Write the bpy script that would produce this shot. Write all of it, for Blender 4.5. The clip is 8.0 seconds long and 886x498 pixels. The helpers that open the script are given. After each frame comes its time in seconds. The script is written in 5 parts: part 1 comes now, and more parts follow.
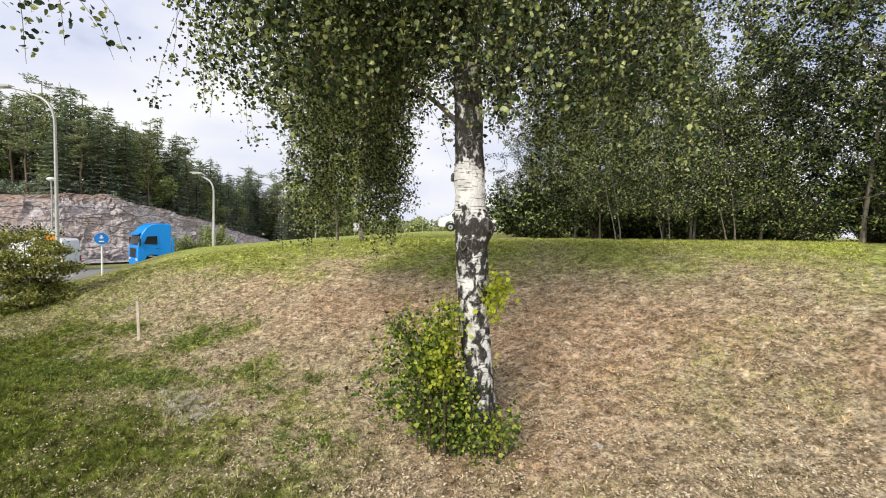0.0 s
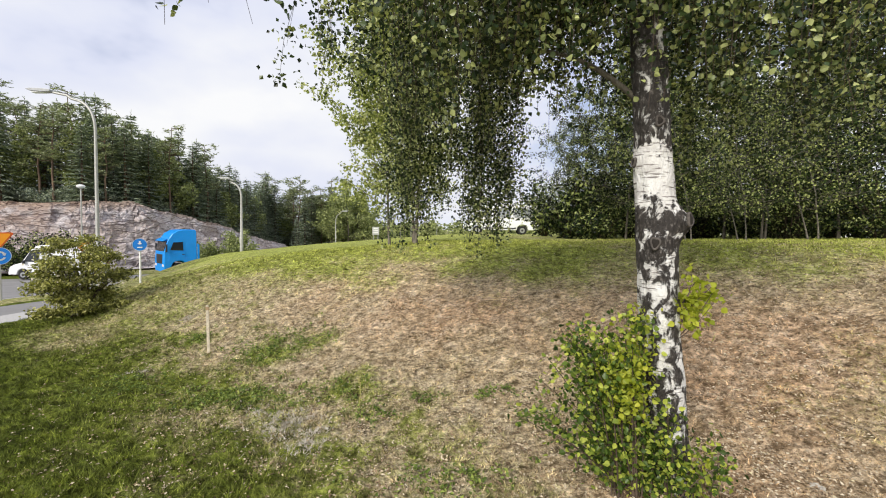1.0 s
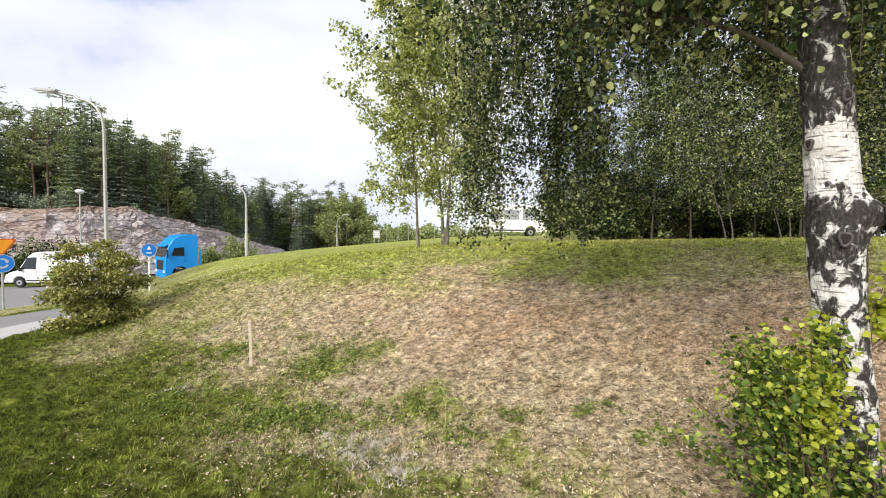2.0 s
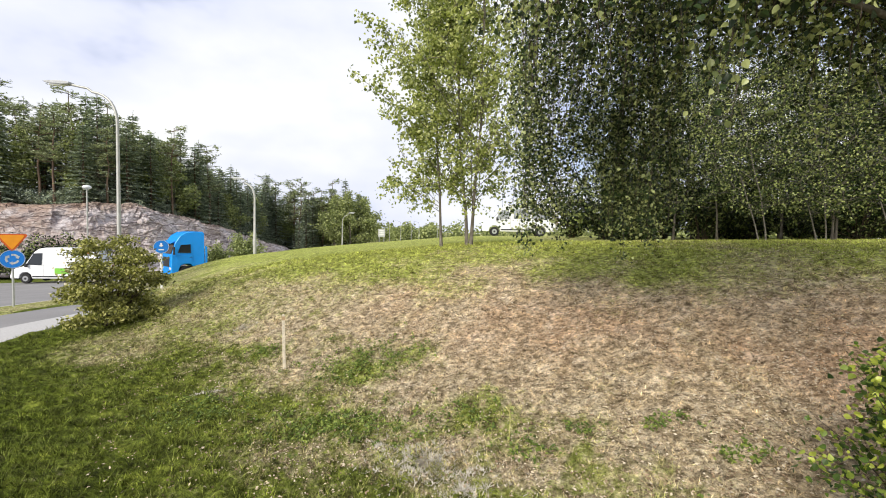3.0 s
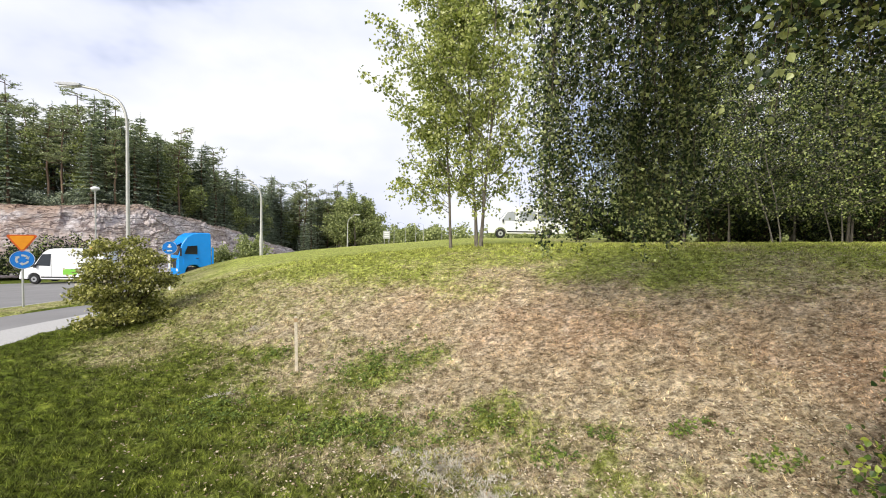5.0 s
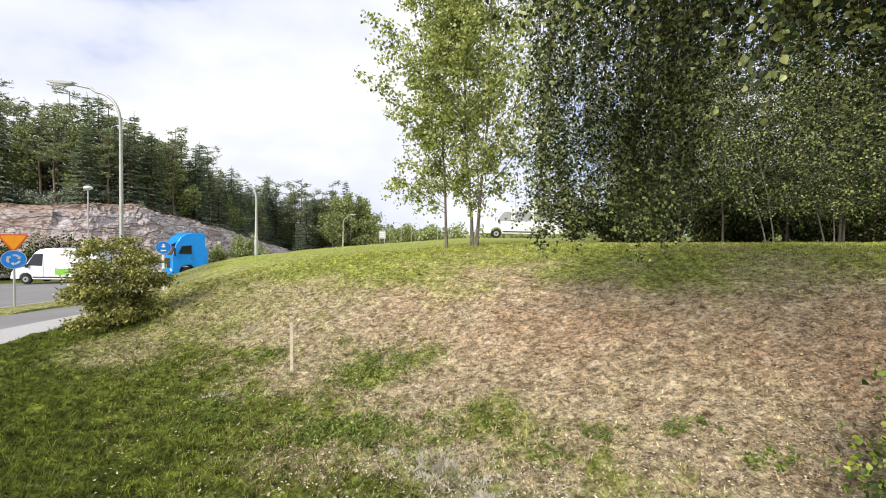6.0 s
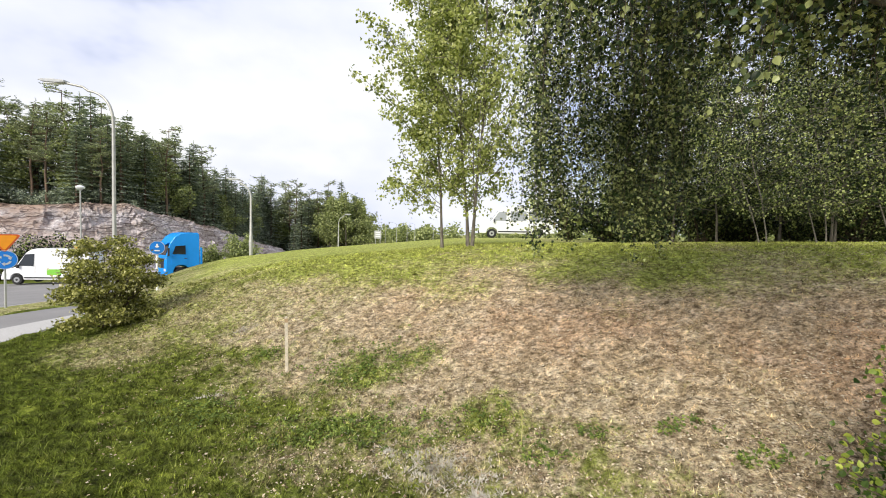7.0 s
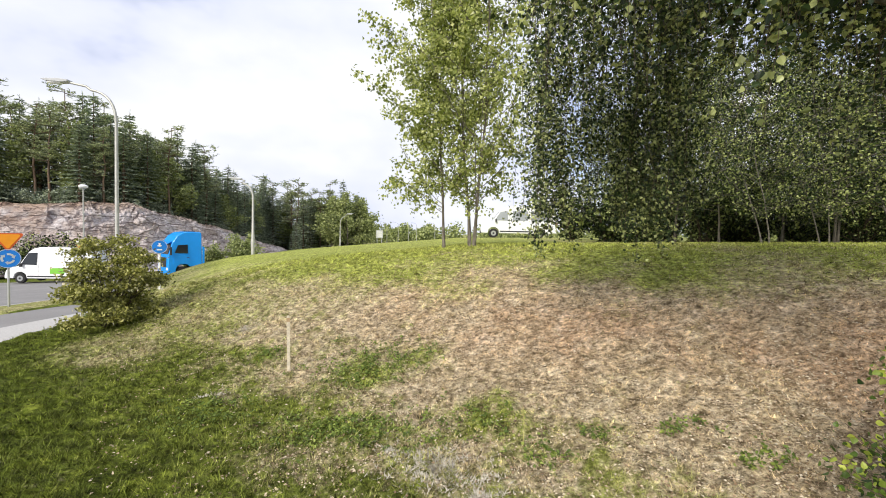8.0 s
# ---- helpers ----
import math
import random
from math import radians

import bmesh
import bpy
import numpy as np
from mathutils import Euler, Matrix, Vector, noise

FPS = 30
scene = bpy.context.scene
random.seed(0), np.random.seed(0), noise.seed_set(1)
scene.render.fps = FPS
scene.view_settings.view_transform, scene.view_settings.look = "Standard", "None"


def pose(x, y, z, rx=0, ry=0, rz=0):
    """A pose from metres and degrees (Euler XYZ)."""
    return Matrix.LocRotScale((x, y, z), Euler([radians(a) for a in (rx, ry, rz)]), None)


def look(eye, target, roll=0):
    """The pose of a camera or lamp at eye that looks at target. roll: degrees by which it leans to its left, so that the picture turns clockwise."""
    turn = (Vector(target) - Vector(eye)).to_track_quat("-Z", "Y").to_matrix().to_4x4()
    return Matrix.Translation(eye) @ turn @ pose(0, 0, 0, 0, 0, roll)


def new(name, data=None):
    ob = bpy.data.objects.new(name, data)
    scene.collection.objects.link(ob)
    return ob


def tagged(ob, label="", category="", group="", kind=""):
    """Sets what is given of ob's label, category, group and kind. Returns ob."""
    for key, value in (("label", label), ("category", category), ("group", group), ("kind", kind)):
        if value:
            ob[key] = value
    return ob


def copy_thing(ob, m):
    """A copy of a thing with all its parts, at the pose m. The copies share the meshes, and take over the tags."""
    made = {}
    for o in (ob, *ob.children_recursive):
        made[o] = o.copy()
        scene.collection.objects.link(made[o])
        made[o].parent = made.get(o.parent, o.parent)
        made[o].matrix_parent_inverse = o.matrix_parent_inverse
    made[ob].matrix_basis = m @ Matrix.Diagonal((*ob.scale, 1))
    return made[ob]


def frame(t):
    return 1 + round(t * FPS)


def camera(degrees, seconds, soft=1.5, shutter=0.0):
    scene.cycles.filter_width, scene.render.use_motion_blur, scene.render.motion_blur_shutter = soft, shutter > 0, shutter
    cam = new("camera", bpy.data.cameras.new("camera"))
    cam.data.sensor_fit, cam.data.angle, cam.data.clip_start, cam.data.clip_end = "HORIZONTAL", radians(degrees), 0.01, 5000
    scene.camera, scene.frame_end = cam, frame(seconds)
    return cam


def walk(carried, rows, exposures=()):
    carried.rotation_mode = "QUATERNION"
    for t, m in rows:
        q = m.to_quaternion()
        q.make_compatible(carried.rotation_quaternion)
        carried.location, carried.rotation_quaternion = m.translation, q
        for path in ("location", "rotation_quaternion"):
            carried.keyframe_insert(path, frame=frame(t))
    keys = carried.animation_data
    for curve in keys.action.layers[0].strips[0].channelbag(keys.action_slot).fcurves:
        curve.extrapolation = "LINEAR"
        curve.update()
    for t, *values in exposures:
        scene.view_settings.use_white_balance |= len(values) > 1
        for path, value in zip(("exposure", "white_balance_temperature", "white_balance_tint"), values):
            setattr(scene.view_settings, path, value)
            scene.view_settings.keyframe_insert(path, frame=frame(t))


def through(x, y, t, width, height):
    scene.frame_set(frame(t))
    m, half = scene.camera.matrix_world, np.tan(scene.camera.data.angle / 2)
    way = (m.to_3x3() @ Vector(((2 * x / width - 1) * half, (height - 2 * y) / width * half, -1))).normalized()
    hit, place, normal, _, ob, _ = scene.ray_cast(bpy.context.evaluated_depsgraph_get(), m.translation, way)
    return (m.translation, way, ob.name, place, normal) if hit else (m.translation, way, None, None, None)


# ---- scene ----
cam = camera(93.3, 8.0, soft=1.0, shutter=0.1)
METRES, EYE = 3.1, 2.3
ROWS = [
    (0.0, 0.0, 0.0, 0.0, 0.09, -3.08, -1.63),
    (0.5, -0.2258, 0.1047, -0.0153, 0.43, -3.01, -1.62),
    (1.0, -0.3844, 0.1793, -0.0251, 1.58, -2.64, -0.99),
    (1.5, -0.5353, 0.2518, -0.0337, 0.91, -2.46, -0.41),
    (2.0, -0.6776, 0.3182, -0.0416, 0.91, -2.2, -0.45),
    (2.5, -0.785, 0.369, -0.0465, 1.0, -2.25, -0.68),
    (3.0, -0.853, 0.402, -0.0495, 1.1, -2.3, -0.92),
    (3.5, -0.8856, 0.4191, -0.0515, 1.2, -2.32, -1.1),
    (4.0, -0.8956, 0.4253, -0.0532, 1.05, -2.19, -1.15),
    (4.5, -0.8951, 0.425, -0.0531, 1.79, -2.06, -1.04),
    (6.0, -0.8962, 0.4237, -0.0534, 1.08, -2.02, -1.11),
    (6.5, -0.8956, 0.4238, -0.0534, 0.8, -2.03, -1.11),
    (7.0, -0.8958, 0.4242, -0.0533, 0.48, -2.03, -1.09),
    (7.5, -0.8972, 0.4244, -0.0527, 0.45, -2.07, -1.14),
    (8.0, -0.8975, 0.4243, -0.0532, 0.7, -2.08, -1.2),
]
walk(cam, [(t, pose(0, 0, EYE) @ pose(METRES * x, METRES * y, METRES * z, 90 + pitch, roll, yaw))
           for t, x, y, z, yaw, pitch, roll in ROWS],
     exposures=((0.0, -0.32), (0.5, -0.34), (1.0, -0.36), (1.5, -0.27), (2.0, -0.14), (3.5, -0.22), (4.5, -0.18), (8.0, -0.18)))

# ---- light ----
SUN_TO = Vector((-0.36, -0.72, 0.55)).normalized()
EXPOSURE = 0.0
scene.view_settings.exposure = EXPOSURE
sun_data = bpy.data.lights.new("sun", "SUN")
sun_data.energy, sun_data.angle, sun_data.color = 4.8, radians(28), (1.0, 0.94, 0.84)
sun = new("sun", sun_data)
sun.matrix_world = look((-30, -30, 42), (-30 - SUN_TO.x, -30 - SUN_TO.y, 42 - SUN_TO.z))

world = bpy.data.worlds.new("sky")
scene.world = world
world.use_nodes = True
wn, wl = world.node_tree.nodes, world.node_tree.links
wn.clear()
sky = wn.new("ShaderNodeTexSky")
sky.sky_type, sky.sun_disc = "NISHITA", False
sky.sun_elevation = math.asin(SUN_TO.z)
sky.sun_rotation = math.atan2(SUN_TO.x, SUN_TO.y)
bg_sky = wn.new("ShaderNodeBackground")
bg_sky.inputs["Strength"].default_value = 0.13
wl.new(sky.outputs[0], bg_sky.inputs["Color"])
bg_cloud = wn.new("ShaderNodeBackground")
bg_cloud.inputs["Color"].default_value = (0.97, 0.98, 1.0, 1)
bg_cloud.inputs["Strength"].default_value = 1.26
wtc = wn.new("ShaderNodeTexCoord")
wmap = wn.new("ShaderNodeMapping")
wmap.inputs["Location"].default_value = (0.35, 0.1, 0.2)
wmap.inputs["Scale"].default_value = (1.0, 1.0, 1.9)
wl.new(wtc.outputs["Generated"], wmap.inputs["Vector"])
wnoise = wn.new("ShaderNodeTexNoise")
wnoise.inputs["Scale"].default_value = 2.1
wnoise.inputs["Detail"].default_value = 5
wnoise.inputs["Roughness"].default_value = 0.5
wl.new(wmap.outputs[0], wnoise.inputs["Vector"])
wramp = wn.new("ShaderNodeMapRange")
wramp.inputs["From Min"].default_value, wramp.inputs["From Max"].default_value = 0.33, 0.45
wramp.inputs["To Min"].default_value = 0.55
wramp.interpolation_type = "SMOOTHSTEP"
wl.new(wnoise.outputs["Fac"], wramp.inputs["Value"])
wtint = wn.new("ShaderNodeMix")
wtint.data_type = "RGBA"
wtint.inputs[6].default_value, wtint.inputs[7].default_value = (0.67, 0.72, 0.93, 1), (0.98, 0.985, 1.0, 1)
wthick = wn.new("ShaderNodeMapRange")
wthick.inputs["From Min"].default_value, wthick.inputs["From Max"].default_value = 0.36, 0.62
wl.new(wnoise.outputs["Fac"], wthick.inputs["Value"])
wl.new(wthick.outputs[0], wtint.inputs[0])
wl.new(wtint.outputs[2], bg_cloud.inputs["Color"])
wmix = wn.new("ShaderNodeMixShader")
wl.new(wramp.outputs[0], wmix.inputs[0])
wl.new(bg_sky.outputs[0], wmix.inputs[1])
wl.new(bg_cloud.outputs[0], wmix.inputs[2])
wout = wn.new("ShaderNodeOutputWorld")
wl.new(wmix.outputs[0], wout.inputs["Surface"])


# ---- materials ----
class Mat:
    """A node material under construction."""

    def __init__(self, name):
        self.m = bpy.data.materials.new(name)
        self.m.use_nodes = True
        self.n, self.l = self.m.node_tree.nodes, self.m.node_tree.links
        self.b = self.n["Principled BSDF"]
        self.out = self.n["Material Output"]

    def node(self, kind, **values):
        nd = self.n.new(kind)
        for key, v in values.items():
            nd.inputs[key.replace("_", " ")].default_value = v
        return nd

    def link(self, a, b):
        self.l.new(a, b)

    def position(self, sx=1.0, sy=1.0, sz=1.0, local=False):
        mp = self.n.new("ShaderNodeMapping")
        mp.inputs["Scale"].default_value = (sx, sy, sz)
        if local:
            self.link(self.n.new("ShaderNodeTexCoord").outputs["Object"], mp.inputs[0])
        else:
            self.link(self.n.new("ShaderNodeNewGeometry").outputs["Position"], mp.inputs[0])
        return mp.outputs[0]

    def noise(self, vec, scale, detail=4.0, rough=0.6, distort=0.0):
        nd = self.node("ShaderNodeTexNoise", Scale=scale, Detail=detail, Roughness=rough, Distortion=distort)
        self.link(vec, nd.inputs["Vector"])
        return nd.outputs["Fac"]

    def ramp(self, fac, stops):
        nd = self.n.new("ShaderNodeValToRGB")
        e = nd.color_ramp.elements
        while len(e) < len(stops):
            e.new(0.5)
        for el, (at, c) in zip(e, stops):
            el.position, el.color = at, (*c, 1)
        self.link(fac, nd.inputs[0])
        return nd.outputs[0]

    def mix(self, fac, a, b, how="MIX"):
        nd = self.n.new("ShaderNodeMix")
        nd.data_type, nd.blend_type = "RGBA", how
        for v, i in ((fac, 0), (a, 6), (b, 7)):
            if isinstance(v, (int, float)):
                nd.inputs[i].default_value = v
            elif isinstance(v, tuple):
                nd.inputs[i].default_value = (*v, 1)
            else:
                self.link(v, nd.inputs[i])
        return nd.outputs[2]

    def step(self, v, lo, hi):
        nd = self.node("ShaderNodeMapRange", From_Min=lo, From_Max=hi)
        nd.interpolation_type = "SMOOTHSTEP"
        self.link(v, nd.inputs["Value"])
        return nd.outputs[0]

    def maths(self, op, a, b=0.0):
        nd = self.n.new("ShaderNodeMath")
        nd.operation = op
        for v, i in ((a, 0), (b, 1)):
            if isinstance(v, (int, float)):
                nd.inputs[i].default_value = v
            else:
                self.link(v, nd.inputs[i])
        return nd.outputs[0]

    def attr(self, name):
        nd = self.n.new("ShaderNodeAttribute")
        nd.attribute_name = name
        return nd.outputs["Fac"]

    def bump(self, height, strength, distance):
        nd = self.node("ShaderNodeBump", Strength=strength, Distance=distance)
        self.link(height, nd.inputs["Height"])
        self.link(nd.outputs[0], self.b.inputs["Normal"])

    def done(self, colour=None, rough=0.7, metal=0.0, spec=0.3):
        if colour is not None:
            if isinstance(colour, tuple):
                self.b.inputs["Base Color"].default_value = (*colour, 1)
            else:
                self.link(colour, self.b.inputs["Base Color"])
        if isinstance(rough, (int, float)):
            self.b.inputs["Roughness"].default_value = rough
        else:
            self.link(rough, self.b.inputs["Roughness"])
        self.b.inputs["Metallic"].default_value = metal
        self.b.inputs["Specular IOR Level"].default_value = spec
        return self.m


def leaf_material(name, dark, mid, light, through=0.35, rough=0.38, gloss=0.32, at=(0.05, 0.5, 0.95)):
    """Leaves: each its own shade, lit through from behind."""
    k = Mat(name)
    isl = k.n.new("ShaderNodeNewGeometry").outputs["Random Per Island"]
    big = k.noise(k.position(), 0.9, 2)
    v = k.maths("ADD", k.maths("MULTIPLY", isl, 0.75), k.maths("MULTIPLY", big, 0.3))
    col = k.ramp(v, list(zip(at, (dark, mid, light))))
    k.done(col, rough, spec=gloss)
    tr = k.n.new("ShaderNodeBsdfTranslucent")
    k.link(k.mix(1.0, col, (1.15, 1.25, 0.68), "MULTIPLY"), tr.inputs["Color"])
    ms = k.n.new("ShaderNodeMixShader")
    ms.inputs[0].default_value = through
    k.link(k.b.outputs[0], ms.inputs[1])
    k.link(tr.outputs[0], ms.inputs[2])
    k.link(ms.outputs[0], k.out.inputs["Surface"])
    return k.m


def turf_colour(k):
    """Dry, olive and lush turf, by the attribute 'green' and noise at three scales."""
    p = k.position()
    g = k.attr("green")
    fine = k.noise(p, 38, 5, 0.7)
    mid = k.noise(p, 5.5, 4, 0.6)
    dry = k.ramp(mid, [(0.28, (0.30, 0.235, 0.145)), (0.5, (0.44, 0.365, 0.245)), (0.72, (0.56, 0.485, 0.36))])
    dry = k.mix(k.step(fine, 0.55, 0.68), dry, (0.62, 0.54, 0.41))
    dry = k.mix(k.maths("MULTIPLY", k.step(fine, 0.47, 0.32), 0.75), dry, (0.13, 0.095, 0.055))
    lush = k.ramp(mid, [(0.3, (0.20, 0.235, 0.05)), (0.55, (0.325, 0.36, 0.085)), (0.75, (0.46, 0.48, 0.155))])
    # rank green, deepened to paint in the dark near left corner
    rank_shade = k.ramp(mid, [(0.3, (0.046, 0.060, 0.010)), (0.55, (0.094, 0.124, 0.014)), (0.75, (0.19, 0.22, 0.034))])
    rust = k.ramp(mid, [(0.28, (0.27, 0.17, 0.105)), (0.5, (0.45, 0.305, 0.20)), (0.72, (0.60, 0.46, 0.35))])
    rust = k.mix(k.maths("MULTIPLY", k.step(fine, 0.56, 0.68), 0.7), rust, (0.62, 0.52, 0.40))
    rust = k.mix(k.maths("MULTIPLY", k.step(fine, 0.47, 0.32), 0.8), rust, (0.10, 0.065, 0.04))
    dry = k.mix(k.maths("MULTIPLY", k.attr("rust"), 0.78), dry, rust)
    lush = k.mix(k.attr("rank_shade"), lush, rank_shade)
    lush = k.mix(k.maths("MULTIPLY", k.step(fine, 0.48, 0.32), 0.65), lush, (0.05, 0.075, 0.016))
    lush = k.mix(k.maths("MULTIPLY", k.step(fine, 0.60, 0.72), 0.5), lush, (0.5, 0.48, 0.22))
    f = k.maths("ADD", g, k.maths("MULTIPLY", k.maths("SUBTRACT", k.noise(p, 15, 5, 0.75), 0.5), 1.6))
    col = k.mix(k.step(f, 0.1, 0.9), dry, lush)
    # shade between tufts and light on their tops, multiplied into the colour at random
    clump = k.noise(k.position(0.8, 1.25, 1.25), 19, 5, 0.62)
    clump_shade = k.ramp(clump, [(0.37, (0.48, 0.46, 0.42)), (0.5, (1.08, 1.08, 1.07)), (0.64, (1.56, 1.54, 1.48))])
    col = k.mix(1.0, col, clump_shade, "MULTIPLY")
    hump_shade = k.ramp(k.noise(k.position(0.7, 1.3, 1.3), 8.5, 4, 0.66), [(0.36, (0.60, 0.58, 0.55)), (0.48, (1.0, 1.0, 1.0)), (0.63, (1.36, 1.35, 1.32))])
    return k.mix(1.0, col, hump_shade, "MULTIPLY"), fine


def make_materials():
    M = {}
    k = Mat("turf")
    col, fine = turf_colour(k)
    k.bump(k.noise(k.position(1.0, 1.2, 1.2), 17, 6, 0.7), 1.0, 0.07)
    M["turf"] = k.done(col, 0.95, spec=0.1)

    k = Mat("grass_blades")
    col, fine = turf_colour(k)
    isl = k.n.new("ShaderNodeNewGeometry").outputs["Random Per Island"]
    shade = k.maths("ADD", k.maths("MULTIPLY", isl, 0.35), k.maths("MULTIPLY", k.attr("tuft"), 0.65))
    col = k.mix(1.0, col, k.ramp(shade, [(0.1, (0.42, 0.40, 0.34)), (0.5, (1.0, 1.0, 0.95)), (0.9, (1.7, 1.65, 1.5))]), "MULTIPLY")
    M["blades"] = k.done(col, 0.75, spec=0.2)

    k = Mat("leaf_litter")
    isl = k.n.new("ShaderNodeNewGeometry").outputs["Random Per Island"]
    M["litter"] = k.done(k.ramp(isl, [(0, (0.09, 0.06, 0.035)), (0.3, (0.30, 0.21, 0.13)), (0.6, (0.52, 0.42, 0.29)), (0.95, (0.64, 0.56, 0.43)), (1, (0.62, 0.54, 0.3))]), 0.85)

    # birch and shoot leaves: inner shade and highlights painted as the ramp's two ends
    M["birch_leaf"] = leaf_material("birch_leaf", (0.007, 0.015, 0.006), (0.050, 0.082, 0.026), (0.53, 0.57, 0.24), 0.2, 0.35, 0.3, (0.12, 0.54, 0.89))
    M["shoot_leaf"] = leaf_material("shoot_leaf", (0.016, 0.035, 0.008), (0.105, 0.172, 0.027), (0.60, 0.65, 0.12), 0.36, 0.36, 0.32, (0.12, 0.52, 0.9))
    M["sprig_leaf"] = leaf_material("sprig_leaf", (0.20, 0.25, 0.025), (0.38, 0.42, 0.04), (0.6, 0.6, 0.09), 0.42)
    M["weed_leaf"] = leaf_material("weed_leaf", (0.04, 0.07, 0.015), (0.14, 0.20, 0.04), (0.36, 0.42, 0.10), 0.25, 0.5)
    # sunlit highlights of the young trees put into the light end
    M["bright_leaf"] = leaf_material("bright_leaf", (0.055, 0.085, 0.02), (0.31, 0.35, 0.10), (0.74, 0.73, 0.35), 0.42, 0.33, 0.55)
    # canopy shade and sun glints put into wood leaf colours; edge leaves a lit copy
    M["wood_leaf_shaded"] = leaf_material("wood_leaf_shaded", (0.004, 0.008, 0.003), (0.021, 0.042, 0.009), (0.48, 0.54, 0.19), 0.17, 0.33, 0.3, (0.22, 0.62, 0.93))
    M["edge_leaf_lit"] = leaf_material("edge_leaf_lit", (0.006, 0.013, 0.004), (0.045, 0.075, 0.019), (0.54, 0.59, 0.22), 0.22, 0.33, 0.3, (0.16, 0.57, 0.92))
    M["bush_leaf"] = leaf_material("bush_leaf", (0.034, 0.038, 0.012), (0.21, 0.215, 0.052), (0.62, 0.58, 0.22), 0.36, 0.35, 0.45)
    # needles paled to paint in distance haze, light ends raised for sunlit tips
    M["pine"] = leaf_material("pine_needle", (0.07, 0.088, 0.06), (0.25, 0.28, 0.18), (0.66, 0.69, 0.46), 0.3, 0.6)
    M["spruce"] = leaf_material("spruce_needle", (0.055, 0.078, 0.065), (0.215, 0.26, 0.21), (0.62, 0.67, 0.53), 0.3, 0.6)
    M["far_leaf"] = leaf_material("far_leaf", (0.075, 0.10, 0.04), (0.225, 0.26, 0.105), (0.55, 0.58, 0.27), 0.35, 0.6)

    # white birch bark with black fissures and rough dark plates
    k = Mat("birch_bark")
    p = k.position(1, 1, 1)
    sep = k.n.new("ShaderNodeSeparateXYZ")
    k.link(k.n.new("ShaderNodeNewGeometry").outputs["Position"], sep.inputs[0])
    z = sep.outputs["Z"]
    lines = k.noise(k.position(9, 9, 75), 1.0, 3, 0.6)
    white = k.ramp(k.noise(p, 9, 4), [(0.3, (0.58, 0.56, 0.54)), (0.6, (0.80, 0.79, 0.77))])
    white = k.mix(k.maths("MULTIPLY", k.step(lines, 0.56, 0.64), 0.85), white, (0.12, 0.10, 0.09))
    dark = k.ramp(k.noise(k.position(24, 24, 10), 2.2, 5, 0.7), [(0.3, (0.014, 0.012, 0.011)), (0.56, (0.046, 0.040, 0.036)), (0.74, (0.28, 0.255, 0.235))])
    blotch = k.noise(k.position(14, 14, 8.5), 1.0, 5, 0.62, 0.5)
    # how rough the bark is along the stem: the foot, the plate with knots, the upper plates
    rough = k.node("ShaderNodeFloatCurve")
    cm = rough.mapping.curves[0]
    cm.points[0].location, cm.points[1].location = (0.0, 0.62), (1.0, 0.5)
    for at, v in ((0.08, 0.60), (0.26, 0.525), (0.37, 0.515), (0.405, 0.55), (0.42, 0.595), (0.475, 0.585), (0.495, 0.45), (0.505, 0.36), (0.545, 0.38), (0.565, 0.60), (0.64, 0.595), (0.70, 0.58), (0.78, 0.55)):
        cm.points.new(at, v)
    rough.mapping.update()
    wob = k.maths("MULTIPLY", k.maths("SUBTRACT", k.noise(p, 7, 3), 0.5), 0.55)
    k.link(k.maths("DIVIDE", k.maths("ADD", z, wob), 5.0), rough.inputs["Value"])
    f = k.maths("ADD", blotch, k.maths("SUBTRACT", rough.outputs[0], 0.5))
    f = k.step(f, 0.48, 0.56)
    k.bump(k.maths("ADD", k.maths("MULTIPLY", f, 0.8), k.noise(k.position(30, 30, 14), 2.0, 4)), 1.0, 0.02)
    M["birch_bark"] = k.done(k.mix(f, white, dark), 0.7)

    k = Mat("grey_bark")
    f = k.noise(k.position(16, 16, 5), 1.0, 5, 0.65)
    k.bump(f, 0.8, 0.02)
    M["grey_bark"] = k.done(k.ramp(f, [(0.3, (0.06, 0.05, 0.04)), (0.55, (0.17, 0.15, 0.12)), (0.75, (0.30, 0.28, 0.23))]), 0.85)
    k = Mat("pale_bark")
    f = k.noise(k.position(12, 12, 30), 1.0, 4, 0.6)
    M["pale_bark"] = k.done(k.ramp(f, [(0.3, (0.06, 0.053, 0.042)), (0.55, (0.16, 0.145, 0.12)), (0.75, (0.30, 0.28, 0.24))]), 0.8)
    k = Mat("twig_bark")
    M["twig"] = k.done(k.ramp(k.noise(k.position(), 14, 3), [(0.3, (0.05, 0.035, 0.026)), (0.7, (0.13, 0.095, 0.07))]), 0.8)
    k = Mat("pine_bark")
    M["pine_bark"] = k.done(k.ramp(k.noise(k.position(3, 3, 1), 1.0, 4), [(0.3, (0.07, 0.05, 0.04)), (0.7, (0.22, 0.15, 0.10))]), 0.9)

    # pinkish grey granite
    k = Mat("granite")
    p = k.position()
    big = k.noise(p, 0.16, 4, 0.6, 0.6)
    mid = k.noise(k.position(1, 1, 2.2), 1.7, 6, 0.75)
    col = k.ramp(mid, [(0.30, (0.25, 0.22, 0.22)), (0.43, (0.56, 0.505, 0.51)), (0.55, (0.74, 0.69, 0.705)), (0.68, (0.88, 0.845, 0.86))])
    col = k.mix(k.maths("MULTIPLY", k.step(big, 0.5, 0.66), 0.28), col, (0.40, 0.29, 0.22))
    warm = k.step(k.noise(p, 0.11, 3, 0.6), 0.46, 0.60)
